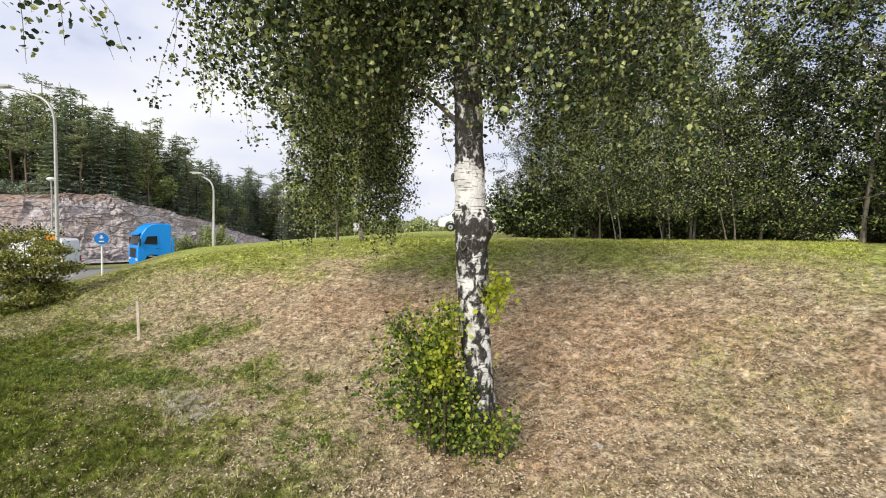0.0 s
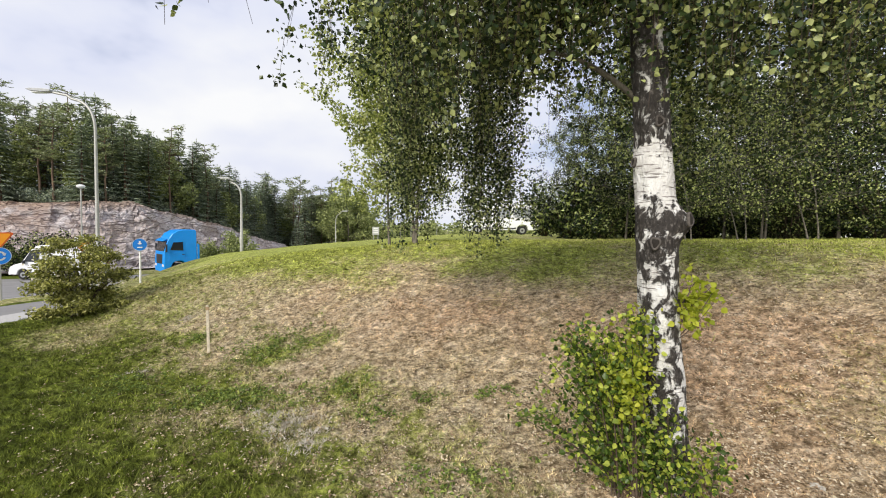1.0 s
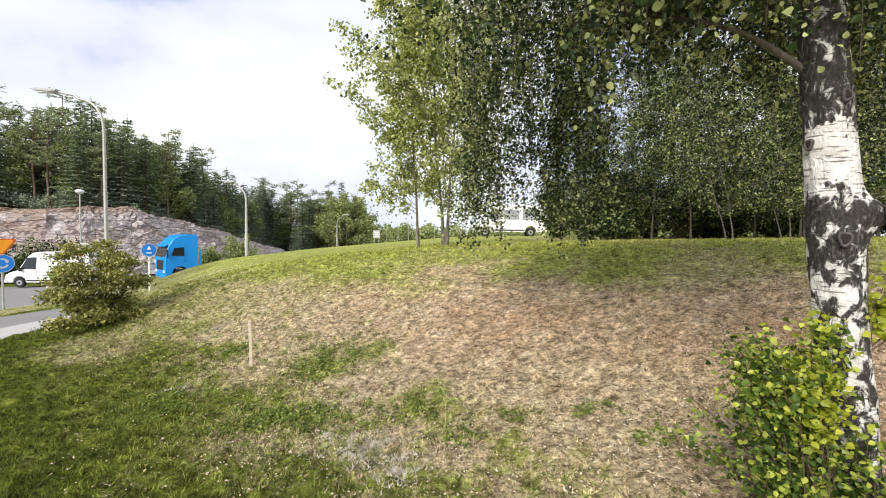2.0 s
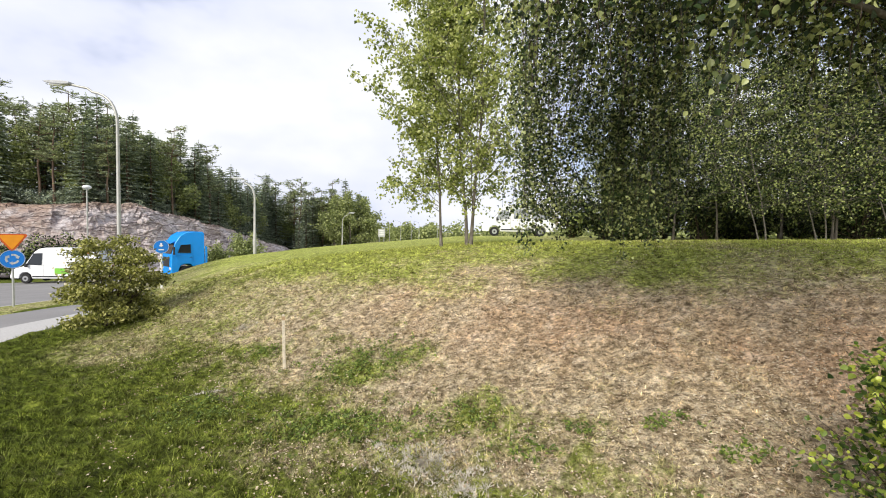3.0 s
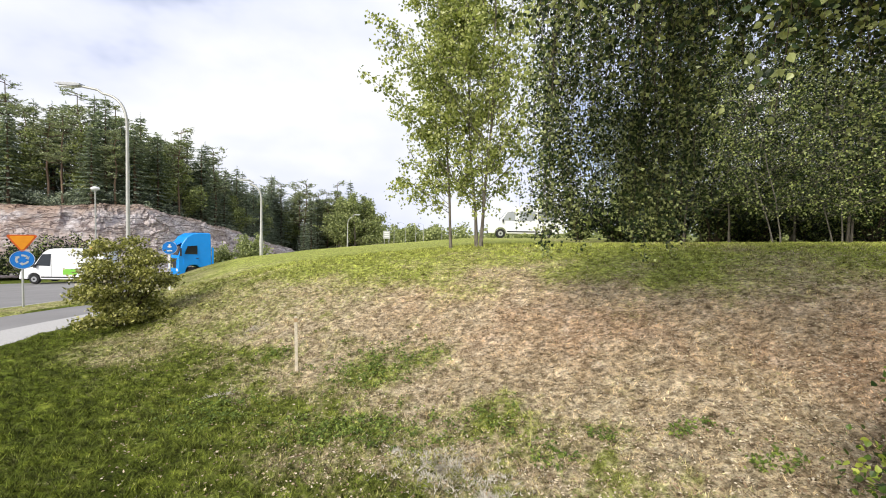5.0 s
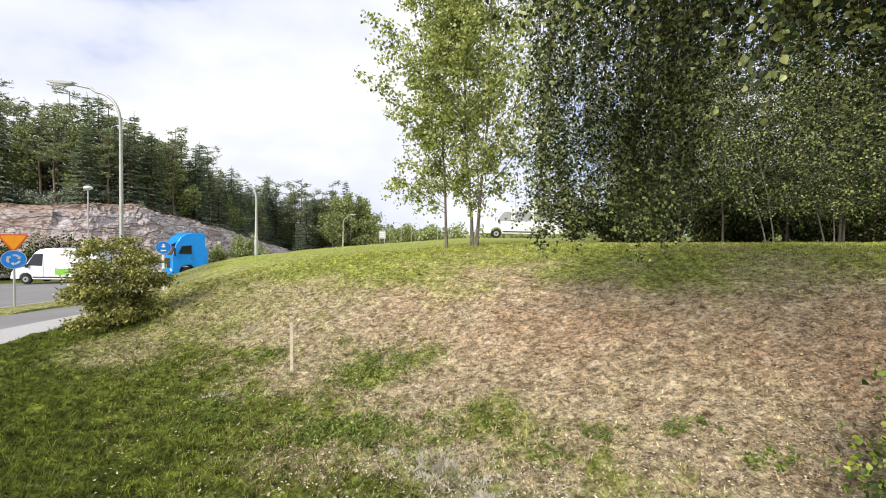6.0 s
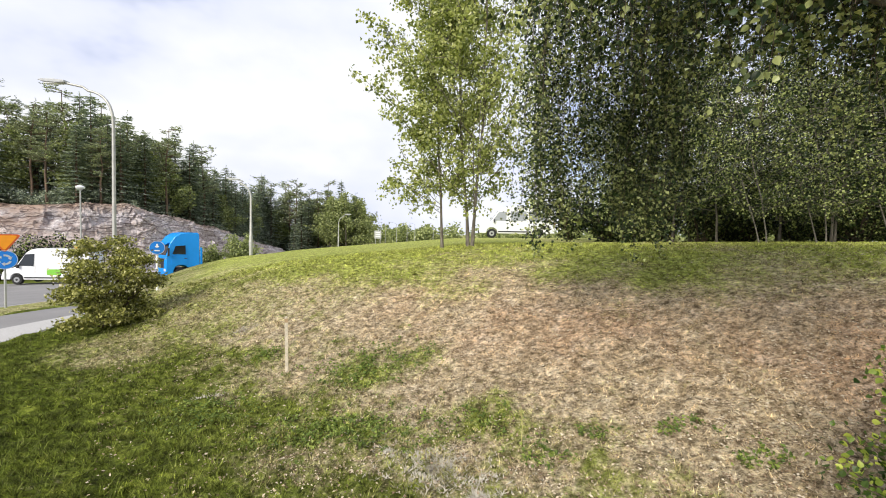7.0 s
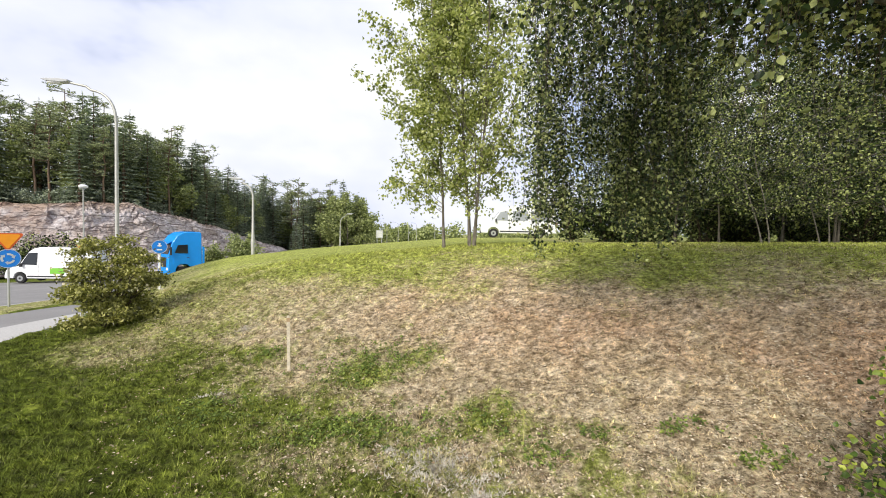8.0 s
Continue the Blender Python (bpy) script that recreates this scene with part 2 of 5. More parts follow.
    col = k.mix(k.maths("MULTIPLY", warm, 0.32), col, (0.50, 0.37, 0.26))
    col = k.mix(k.maths("MULTIPLY", k.step(k.maths("ADD", k.attr("ledge"), k.maths("MULTIPLY", mid, 3.0)), 6.2, 7.6), 0.85), col, (0.44, 0.33, 0.25))
    col = k.mix(k.maths("MULTIPLY", k.maths("MULTIPLY", k.attr("west"), k.step(k.noise(p, 0.5, 4, 0.65), 0.38, 0.58)), 0.6), col, (0.40, 0.26, 0.18))
    crack = k.step(k.noise(k.position(0.8, 0.8, 3.0), 1.3, 5, 0.7, 1.2), 0.42, 0.30)
    bent = k.n.new("ShaderNodeVectorMath")
    warp = k.node("ShaderNodeTexNoise", Scale=0.9, Detail=3.0)
    k.link(p, warp.inputs["Vector"])
    scaled = k.n.new("ShaderNodeVectorMath")
    scaled.operation = "SCALE"
    scaled.inputs["Scale"].default_value = 0.5
    k.link(warp.outputs["Color"], scaled.inputs[0])
    k.link(p, bent.inputs[0])
    k.link(scaled.outputs[0], bent.inputs[1])
    turned = k.node("ShaderNodeMapping", Rotation=(0.5, 0.35, 0.6), Scale=(0.35, 0.35, 1.5))
    k.link(bent.outputs[0], turned.inputs[0])
    for size, width in ((0.5, 0.04), (1.5, 0.03)):
        cells = k.node("ShaderNodeTexVoronoi", Scale=size)
        cells.feature = "DISTANCE_TO_EDGE"
        k.link(turned.outputs[0], cells.inputs["Vector"])
        crack = k.maths("MAXIMUM", crack, k.step(cells.outputs["Distance"], width, 0.0))
    col = k.mix(k.maths("MULTIPLY", crack, 0.5), col, (0.08, 0.04, 0.04))
    k.bump(k.maths("SUBTRACT", mid, k.maths("MULTIPLY", crack, 0.6)), 1.0, 0.4)
    M["granite"] = k.done(col, 0.85, spec=0.25)

    k = Mat("asphalt")
    p = k.position()
    f = k.noise(p, 60, 3)
    col = k.ramp(k.maths("ADD", k.maths("MULTIPLY", f, 0.5), k.maths("MULTIPLY", k.noise(p, 0.35, 4), 0.5)), [(0.35, (0.17, 0.165, 0.165)), (0.65, (0.27, 0.262, 0.26))])
    k.bump(f, 0.4, 0.004)
    M["asphalt"] = k.done(col, 0.85)
    k = Mat("pale_paving")
    f = k.noise(k.position(), 30, 4)
    M["paving"] = k.done(k.ramp(f, [(0.3, (0.36, 0.35, 0.34)), (0.7, (0.50, 0.49, 0.48))]), 0.85)
    k = Mat("kerb_granite")
    M["kerb"] = k.done(k.ramp(k.noise(k.position(), 45, 4), [(0.3, (0.28, 0.27, 0.26)), (0.7, (0.5, 0.49, 0.47))]), 0.85)
    k = Mat("road_paint")
    M["road_paint"] = k.done(k.ramp(k.noise(k.position(), 12, 4), [(0.3, (0.5, 0.5, 0.49)), (0.6, (0.75, 0.75, 0.73))]), 0.7)

    def plain(name, c, rough=0.5, metal=0.0, var=0.12, scale=6.0, spec=0.4):
        q = Mat(name)
        a = tuple(x * (1 - var) for x in c)
        b = tuple(min(1, x * (1 + var)) for x in c)
        return q.done(q.ramp(q.noise(q.position(), scale, 4), [(0.3, a), (0.7, b)]), rough, metal, spec)

    M["galv"] = plain("galvanised_steel", (0.52, 0.53, 0.52), 0.45, 0.6)
    M["pole"] = plain("weathered_steel_pole", (0.43, 0.43, 0.40), 0.5, 0.35)
    M["lamp_grey"] = plain("lamp_housing", (0.42, 0.43, 0.44), 0.4)
    M["diffuser"] = plain("lamp_diffuser", (0.75, 0.76, 0.76), 0.3)
    M["sign_blue"] = plain("sign_blue", (0.012, 0.20, 0.66), 0.4, 0, 0.06)
    M["sign_white"] = plain("sign_white", (0.82, 0.82, 0.8), 0.4, 0, 0.04)
    M["sign_amber"] = plain("sign_amber", (0.85, 0.32, 0.015), 0.4, 0, 0.05)
    M["sign_red"] = plain("sign_red", (0.62, 0.11, 0.02), 0.4, 0, 0.05)
    M["stake"] = plain("raw_wood", (0.60, 0.53, 0.41), 0.8, 0, 0.25, 30)
    M["stake_tip"] = plain("stained_wood", (0.40, 0.28, 0.16), 0.8, 0, 0.2, 30)
    M["truck_blue"] = plain("truck_blue_paint", (0.012, 0.29, 0.82), 0.25, 0, 0.05, 2, 0.5)
    M["van_white"] = plain("white_car_paint", (0.78, 0.79, 0.8), 0.25, 0, 0.04, 2, 0.5)
    M["green_foil"] = plain("green_foil", (0.2, 0.5, 0.06), 0.35, 0, 0.05)
    M["glass_dark"] = plain("tinted_glass", (0.02, 0.024, 0.028), 0.08, 0, 0.1, 2, 0.6)
    # pale base colour stands in for daylight reflected by the panes
    M["camper_glass"] = plain("glass_painted_reflection", (0.30, 0.32, 0.33), 0.1, 0, 0.1, 2, 0.6)
    M["dry_stem"] = plain("dry_grey_stem", (0.52, 0.48, 0.40), 0.85, 0, 0.25, 40)
    M["straw"] = plain("yellow_straw", (0.48, 0.44, 0.16), 0.8, 0, 0.2, 20)
    M["rubber"] = plain("tyre_rubber", (0.022, 0.022, 0.023), 0.85)
    M["rim"] = plain("wheel_rim", (0.5, 0.51, 0.52), 0.35, 0.8)
    M["chassis"] = plain("chassis_black", (0.03, 0.03, 0.033), 0.6)
    M["lens"] = plain("headlight_lens", (0.7, 0.72, 0.74), 0.1)
    M["red_lens"] = plain("tail_light_lens", (0.45, 0.02, 0.015), 0.2)
    M["stone"] = plain("pale_stone", (0.42, 0.39, 0.34), 0.9, 0, 0.3, 25)
    M["knot_dark"] = plain("knot_hollow", (0.02, 0.016, 0.013), 0.9, 0, 0.3, 40)
    M["knot_lip"] = plain("knot_lip", (0.085, 0.074, 0.066), 0.8, 0, 0.4, 40)
    M["berry"] = plain("pale_blossom", (0.55, 0.5, 0.36), 0.7, 0, 0.2)
    return M


M = make_materials()


# ---- geometry helpers ----
rng = np.random.default_rng(7)


def sig(a):
    return 1 / (1 + np.exp(-np.clip(a, -40, 40)))


def lattice(ix, iy, seed):
    h = (ix.astype(np.int64) * 374761393 + iy.astype(np.int64) * 668265263 + seed * 1442695041) & 0x7FFFFFFF
    h = ((h ^ (h >> 13)) * 1274126177) & 0x7FFFFFFF
    return ((h ^ (h >> 16)) & 0xFFFF) / 65535.0


def vnoise(x, y, scale, seed=0):
    """Smooth noise from 0 to 1 over the plan."""
    x, y = np.asarray(x, float) * scale, np.asarray(y, float) * scale
    ix, iy = np.floor(x), np.floor(y)
    fx, fy = x - ix, y - iy
    fx, fy = fx * fx * (3 - 2 * fx), fy * fy * (3 - 2 * fy)
    a, b = lattice(ix, iy, seed), lattice(ix + 1, iy, seed)
    c, d = lattice(ix, iy + 1, seed), lattice(ix + 1, iy + 1, seed)
    return (a * (1 - fx) + b * fx) * (1 - fy) + (c * (1 - fx) + d * fx) * fy


class Geo:
    """Vertices and triangles, gathered and then made into one mesh."""

    def __init__(self):
        self.v, self.f, self.n = [], [], 0

    def add(self, v, f):
        v, f = np.asarray(v, float).reshape(-1, 3), np.asarray(f, int)
        if f.shape[1] == 4:
            f = np.concatenate([f[:, [0, 1, 2]], f[:, [0, 2, 3]]])
        self.v.append(v)
        self.f.append(f + self.n)
        self.n += len(v)

    def arrays(self):
        return np.concatenate(self.v), np.concatenate(self.f)

    def mesh(self, name, smooth=False, attr=None):
        v, f = self.arrays()
        me = bpy.data.meshes.new(name)
        me.vertices.add(len(v))
        me.vertices.foreach_set("co", v.ravel())
        me.loops.add(3 * len(f))
        me.loops.foreach_set("vertex_index", f.ravel().astype(np.int32))
        me.polygons.add(len(f))
        me.polygons.foreach_set("loop_start", np.arange(0, 3 * len(f), 3, dtype=np.int32))
        me.polygons.foreach_set("use_smooth", np.full(len(f), smooth))
        for key, values in (attr or {}).items():
            me.attributes.new(key, "FLOAT", "POINT").data.foreach_set("value", np.asarray(values, np.float32))
        me.update(calc_edges=True)
        return me


def put(name, data, material, parent=None, label="", at=None):
    """Link mesh data (a mesh, a Geo or a bmesh) as one object, under a thing if one is given."""
    if isinstance(data, Geo):
        data = data.mesh(name)
    elif isinstance(data, bmesh.types.BMesh):
        me = bpy.data.meshes.new(name)
        data.to_mesh(me)
        data.free()
        data = me
    if not data.materials:
        data.materials.append(material)
    ob = new(name, data)
    if parent:
        ob.parent = parent
    if at is not None:
        ob.matrix_basis = at
    if label:
        ob["label"] = label
    return ob


def thing(name, at, label, category, group="", kind=""):
    ob = new(name)
    ob.empty_display_size = 0.2
    ob.matrix_basis = at
    return tagged(ob, label, category, group, kind)


def tube(g, pts, radii, sides=6):
    """A tapered tube along points, closed at its tip."""
    pts = np.asarray(pts, float)
    radii = np.broadcast_to(np.asarray(radii, float), (len(pts),))
    d = np.gradient(pts, axis=0)
    d /= np.linalg.norm(d, axis=1)[:, None] + 1e-9
    ref = np.where(np.abs(d[:, 2:3]) > 0.9, np.array([[1.0, 0, 0]]), np.array([[0, 0, 1.0]]))
    if np.abs(d[:, 2]).mean() > 0.6:
        ref = np.tile([[1.0, 0, 0]], (len(pts), 1))
    u = np.cross(d, ref)
    u /= np.linalg.norm(u, axis=1)[:, None] + 1e-9
    w = np.cross(d, u)
    a = np.linspace(0, 2 * np.pi, sides, endpoint=False)
    ring = pts[:, None] + radii[:, None, None] * (np.cos(a)[None, :, None] * u[:, None] + np.sin(a)[None, :, None] * w[:, None])
    n = len(pts)
    i, j = np.meshgrid(np.arange(n - 1), np.arange(sides), indexing="ij")
    k = (j + 1) % sides
    f = np.stack([i * sides + j, i * sides + k, (i + 1) * sides + k, (i + 1) * sides + j], -1).reshape(-1, 4)
    g.add(ring.reshape(-1, 3), f)
    for end, flip in ((0, 1), (n - 1, -1)):
        s = np.arange(1, sides - 1)
        c = np.stack([np.zeros_like(s), s, s + 1], -1)[:, ::flip]
        g.add(ring[end], c)


def leaf_cloud(g, p, length, width, r, hang=0.6, fold=0.25, flat=0.0):
    """Folded rhombic leaves at the points p; hang: how far they point down."""
    n = len(p)
    d = r.normal(size=(n, 3))
    d /= np.linalg.norm(d, axis=1)[:, None]
    d = d * (1 - hang) * (1, 1, 1 - flat) + np.array([0, 0, -1.0]) * hang
    d /= np.linalg.norm(d, axis=1)[:, None]
    s = np.cross(d, r.normal(size=(n, 3)) + np.array([0, 0, 3.0]) * flat)
    s /= np.linalg.norm(s, axis=1)[:, None] + 1e-9
    nn = np.cross(d, s)
    size = r.uniform(0.65, 1.25, n)[:, None]
    le, wi = length * size, width * size
    mid = p + d * le * 0.42
    v = np.stack([p, mid + s * wi / 2 - nn * wi * fold, p + d * le, mid - s * wi / 2 - nn * wi * fold], 1)
    q = np.arange(n)[:, None] * 4
    f = np.concatenate([q + np.array([[0, 1, 2]]), q + np.array([[0, 2, 3]])])
    g.add(v.reshape(-1, 3), f)


def ovate_cloud(g, p, length, width, r, hang=0.1, fold=0.22):
    """Pointed oval leaves, folded along the midrib, for growth that is seen close by."""
    n = len(p)
    d = r.normal(size=(n, 3))
    d /= np.linalg.norm(d, axis=1)[:, None]
    d = d * (1 - hang) + np.array([0, 0, -1.0]) * hang
    d /= np.linalg.norm(d, axis=1)[:, None]
    s = np.cross(d, r.normal(size=(n, 3)))
    s /= np.linalg.norm(s, axis=1)[:, None] + 1e-9
    up = np.cross(d, s)
    size = r.uniform(0.55, 1.25, n)[:, None]
    le, wi = length * size, width * size
    rows = [p]
    for u, w in ((0.16, 0.36), (0.40, 0.50), (0.70, 0.33)):
        c = p + d * le * u - up * le * 0.10 * u * u
        for sg in (-1, 1):
            rows.append(c + s * wi * w * sg + up * wi * w * fold)
    rows.append(p + d * le - up * le * 0.10)
    mid = p + d * le * 0.45
    rows.append(mid - up * le * 0.02)
    q = np.arange(n)[:, None] * 9
    tri = ((0, 8, 1), (0, 2, 8), (1, 8, 3), (2, 4, 8), (3, 8, 5), (4, 6, 8), (5, 8, 7), (6, 7, 8))
    g.add(np.stack(rows, 1).reshape(-1, 3), np.concatenate([q + np.array([t]) for t in tri]))


def box_mesh(sx, sy, sz, bevel=0.0, at=(0, 0, 0), segments=2):
    bm = bmesh.new()
    bmesh.ops.create_cube(bm, size=1, matrix=Matrix.Translation(at) @ Matrix.Diagonal((sx, sy, sz, 1)))
    if bevel:
        bmesh.ops.bevel(bm, geom=bm.edges[:], offset=bevel, segments=segments, affect="EDGES", profile=0.6)
    return bm


def disc_mesh(r, depth, sides=32, matrix=None, bevel=0.0):
    bm = bmesh.new()
    bmesh.ops.create_cone(bm, cap_ends=True, segments=sides, radius1=r, radius2=r, depth=depth, matrix=matrix or Matrix())
    if bevel:
        ed = [e for e in bm.edges if len(e.link_faces) == 2 and e.calc_face_angle(0) > 1.0]
        bmesh.ops.bevel(bm, geom=ed, offset=bevel, segments=2, affect="EDGES")
    return bm


def slab(profile, y0, y1, bevel=0.0, taper=0.0, top=None, segments=3):
    """A side profile (x, z) drawn out across y; taper leans the sides in above 'top'."""
    bm = bmesh.new()
    rows = []
    for y, s in ((y0, 1), (y1, -1)):
        row = []
        for x, z in profile:
            lean = taper * max(0.0, z - top) * s if top is not None else 0.0
            row.append(bm.verts.new((x, y + lean, z)))
        rows.append(row)
    a, b = rows
    bm.faces.new(a)
    bm.faces.new(b[::-1])
    for i in range(len(a)):
        j = (i + 1) % len(a)
        bm.faces.new((a[j], a[i], b[i], b[j]))
    bmesh.ops.recalc_face_normals(bm, faces=bm.faces[:])
    if bevel:
        bmesh.ops.bevel(bm, geom=bm.edges[:], offset=bevel, segments=segments, affect="EDGES", profile=0.5, clamp_overlap=True)
    for f in bm.faces:
        f.smooth = False
    return bm


# ---- terrain ----
def base_z(x, y):
    """The road level, falling away to the roundabout."""
    s = 2 * np.log1p(np.exp(np.clip((-0.75 * x + 0.6 * y - 15) / 2, -30, 30)))
    return 0.05 - 4.3 * (1 - np.exp(-s / 40))


def road_right(y):
    return np.where(y < 26, -17.1 - 0.136 * (y - 12), -19.0 + 3.3 * (y - 26))


def road_left(y):
    return np.maximum(-110.0, -34 + (y - 33.5) / 0.3)


FOOT = np.array([(-110, 30), (-62, 35), (-46, 37.5), (-37, 40), (-33, 47), (-31.5, 57), (-32, 70), (-34, 88), (-38, 120)], float)
CREST = np.array([9.0, 8.0, 7.0, 7.3, 7.4, 6.2, 4.6, 2.4, 0.0])
RUN = np.concatenate([[0], np.cumsum(np.linalg.norm(np.diff(FOOT, axis=0), axis=1))])


def foot_distance(x, y):
    """How far a place lies behind the foot of the rock, and how far along it."""
    x, y = np.asarray(x, float), np.asarray(y, float)
    best, along = np.full(x.shape, 1e9), np.zeros(x.shape)
    sign = np.ones(x.shape)
    for i in range(len(FOOT) - 1):
        a, d = FOOT[i], FOOT[i + 1] - FOOT[i]
        ln = np.hypot(*d)
        t = np.clip(((x - a[0]) * d[0] + (y - a[1]) * d[1]) / ln ** 2, 0, 1)
        dx, dy = x - a[0] - t * d[0], y - a[1] - t * d[1]
        ds = np.hypot(dx, dy)
        m = ds < best
        best = np.where(m, ds, best)
        along = np.where(m, RUN[i] + t * ln, along)
        sign = np.where(m, np.sign(d[0] * dy - d[1] * dx), sign)
    return best * sign, along


def hill_z(x, y):
    d, s = foot_distance(x, y)
    h = np.interp(s, RUN, CREST)
    k = np.clip(d / 6.5, 0, 1)
    return h * k * k * (3 - 2 * k) + np.clip(d - 6.5, 0, 25) * 0.10 * np.clip(h / 5, 0, 1)


def mound_z(x, y):
    flat = 2.128 + 0.0211 * np.clip(x, -30, 12) - 0.0163 * np.minimum(y, 14.0) - 0.0714 * np.clip(-2 - x, 0, 30)
    front = sig((y + 0.429 * x + 0.0134 * np.clip(x, -14, 14) ** 2 - 6.05) / 0.977)
    left = sig((x + 0.666 * np.minimum(y, 30) + 1.837) / 1.382)
    back = sig((70 - y) / 8)
    low = base_z(x, y) + 0.24 * sig((x + 2.5) / 1.2)
    return low + (flat - low) * front * left * back


def ground_z(x, y):
    x, y = np.asarray(x, float), np.asarray(y, float)
    d, _ = foot_distance(x, y)
    sunk = 1.1 * np.clip((d + 1.5) / 2, 0, 1) * np.clip((11.5 - d) / 2.5, 0, 1)
    return mound_z(x, y) + hill_z(x, y) - sunk


def greenness(x, y):
    """Where the turf is lush (1) and where the summer has dried it (0)."""
    n1, n2 = vnoise(x, y, 0.55, 3), vnoise(x, y, 1.7, 4)
    z = mound_z(x, y)
    w = (n1 - 0.5) * 1.6 + (n2 - 0.5) * 0.9
    left = sig((1.7 - x - 1.02 * y + 0.9 * w) / 0.4) * sig((-2.3 - x + 0.4 * w) / 0.4) * (0.55 + 0.6 * vnoise(x, y, 1.3, 51) + 0.5 * sig((0.2 - x - 1.02 * y) / 0.4))
    olive = sig((3.7 - x - 1.02 * y + w) / 0.45) * sig((-1.1 - x + 0.5 * w) / 0.4) * (0.38 + 0.60 * vnoise(x, y, 2.7, 8))
    olive = olive * (0.35 + 0.65 * sig((5.75 - y + 0.4 * w) / 0.25))
    level = 1.48 + 0.105 * np.minimum(x + 2, 0) + 0.15 * np.clip(x, 0, 2.1)
    top = sig((z - level + w * 0.12) / 0.17)
    foot = (0.25 + 0.55 * vnoise(x, y, 2.4, 15)) * sig((0.36 - z + w * 0.2) / 0.08)
    patch = 1.6 * np.exp(-(((x + 3.68) / 0.62) ** 2 + ((y - 6.38) / 0.36) ** 2)) * (0.4 + n2)
    grey = 0.45 * np.exp(-(((x - 3.0) / 1.1) ** 2 + ((y - 4.1) / 0.8) ** 2))
    near = 0.75 * sig((3.6 - y + 0.35 * w) / 0.15) * sig((0.0 - x + 0.6 * w) / 0.3)
    side = 0.62 * sig((-5.7 - x) / 0.6)
    mosaic = 0.7 * (vnoise(x, y, 6.0, 16) - 0.5) + 0.6 * (vnoise(x, y, 12.0, 17) - 0.5)
    left = np.clip(left + mosaic * (1 - np.abs(2 * np.clip(left, 0, 1) - 1)), 0, 1)
    olive = np.clip(olive + 0.7 * mosaic * (olive > 0.05), 0, 0.8)
    worn = 0.7 * np.exp(-(((x + 8.0) / 1.2) ** 2 + ((y - 7.9) / 0.7) ** 2))
    left = left * (1 - worn)
    return np.clip(np.maximum.reduce([left, olive, near, top, foot, patch, grey, side]) + 0.28 * (n2 - 0.5) + 0.2 * (vnoise(x, y, 4.5, 6) - 0.5), 0, 1)


def rank_and_shade(x, y):
    """The longer, darker grass at the foot of the mound, with lens vignetting painted in."""
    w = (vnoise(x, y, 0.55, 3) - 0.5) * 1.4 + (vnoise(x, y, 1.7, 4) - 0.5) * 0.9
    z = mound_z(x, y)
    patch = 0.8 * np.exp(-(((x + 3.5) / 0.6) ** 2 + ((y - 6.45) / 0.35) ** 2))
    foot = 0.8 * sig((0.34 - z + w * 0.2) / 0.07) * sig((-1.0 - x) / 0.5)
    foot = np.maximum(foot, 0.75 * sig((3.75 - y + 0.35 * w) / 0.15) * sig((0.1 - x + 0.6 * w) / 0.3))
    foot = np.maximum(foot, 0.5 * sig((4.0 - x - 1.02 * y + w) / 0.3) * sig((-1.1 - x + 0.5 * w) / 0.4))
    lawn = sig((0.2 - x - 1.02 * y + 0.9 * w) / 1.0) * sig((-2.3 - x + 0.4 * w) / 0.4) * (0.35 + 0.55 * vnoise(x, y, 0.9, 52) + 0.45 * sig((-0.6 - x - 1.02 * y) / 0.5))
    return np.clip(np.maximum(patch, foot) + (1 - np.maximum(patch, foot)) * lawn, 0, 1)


def rusty(x, y):
    """The reddish dead growth across the middle of the slope."""
    z = mound_z(x, y)
    n = 0.5 * vnoise(x, y, 0.8, 21) + 0.5 * vnoise(x, y, 2.9, 22)
    bare = np.exp(-(((x - 0.55) / 0.75) ** 2 + ((y - 3.35) / 0.45) ** 2)) + 0.8 * np.exp(-(((x - 1.5) / 0.7) ** 2 + ((y - 4.3) / 0.9) ** 2))
    return np.clip(bare + np.exp(-((z - 1.1) / 0.42) ** 2) * sig((x + 3.0 + n) / 0.5) * (1.7 * n - 0.1), 0, 1)


def axis(lo, hi, step, grow, reach):
    mid = np.arange(lo, hi + step / 2, step)
    out, d, s = [], 0.0, step
    while d < reach:
        s *= grow
        d += s
        out.append(d)
    out = np.array(out)
    return np.concatenate([lo - out[::-1], mid, hi + out])


def grid_faces(nx, ny):
    i, j = np.meshgrid(np.arange(nx - 1), np.arange(ny - 1), indexing="ij")
    return np.stack([i * ny + j, (i + 1) * ny + j, (i + 1) * ny + j + 1, i * ny + j + 1], -1).reshape(-1, 4)


def relief(x, y):
    """Tussocks and hollows of the turf."""
    mown = 1 - 0.6 * sig((mound_z(x, y) - 1.45) / 0.15)
    return mown * (0.06 * (vnoise(x, y, 2.2, 1) - 0.5) + 0.06 * (vnoise(x, y, 6.5, 2) - 0.5) + 0.07 * (vnoise(x * 1.15, y, 12.0, 5) - 0.5))


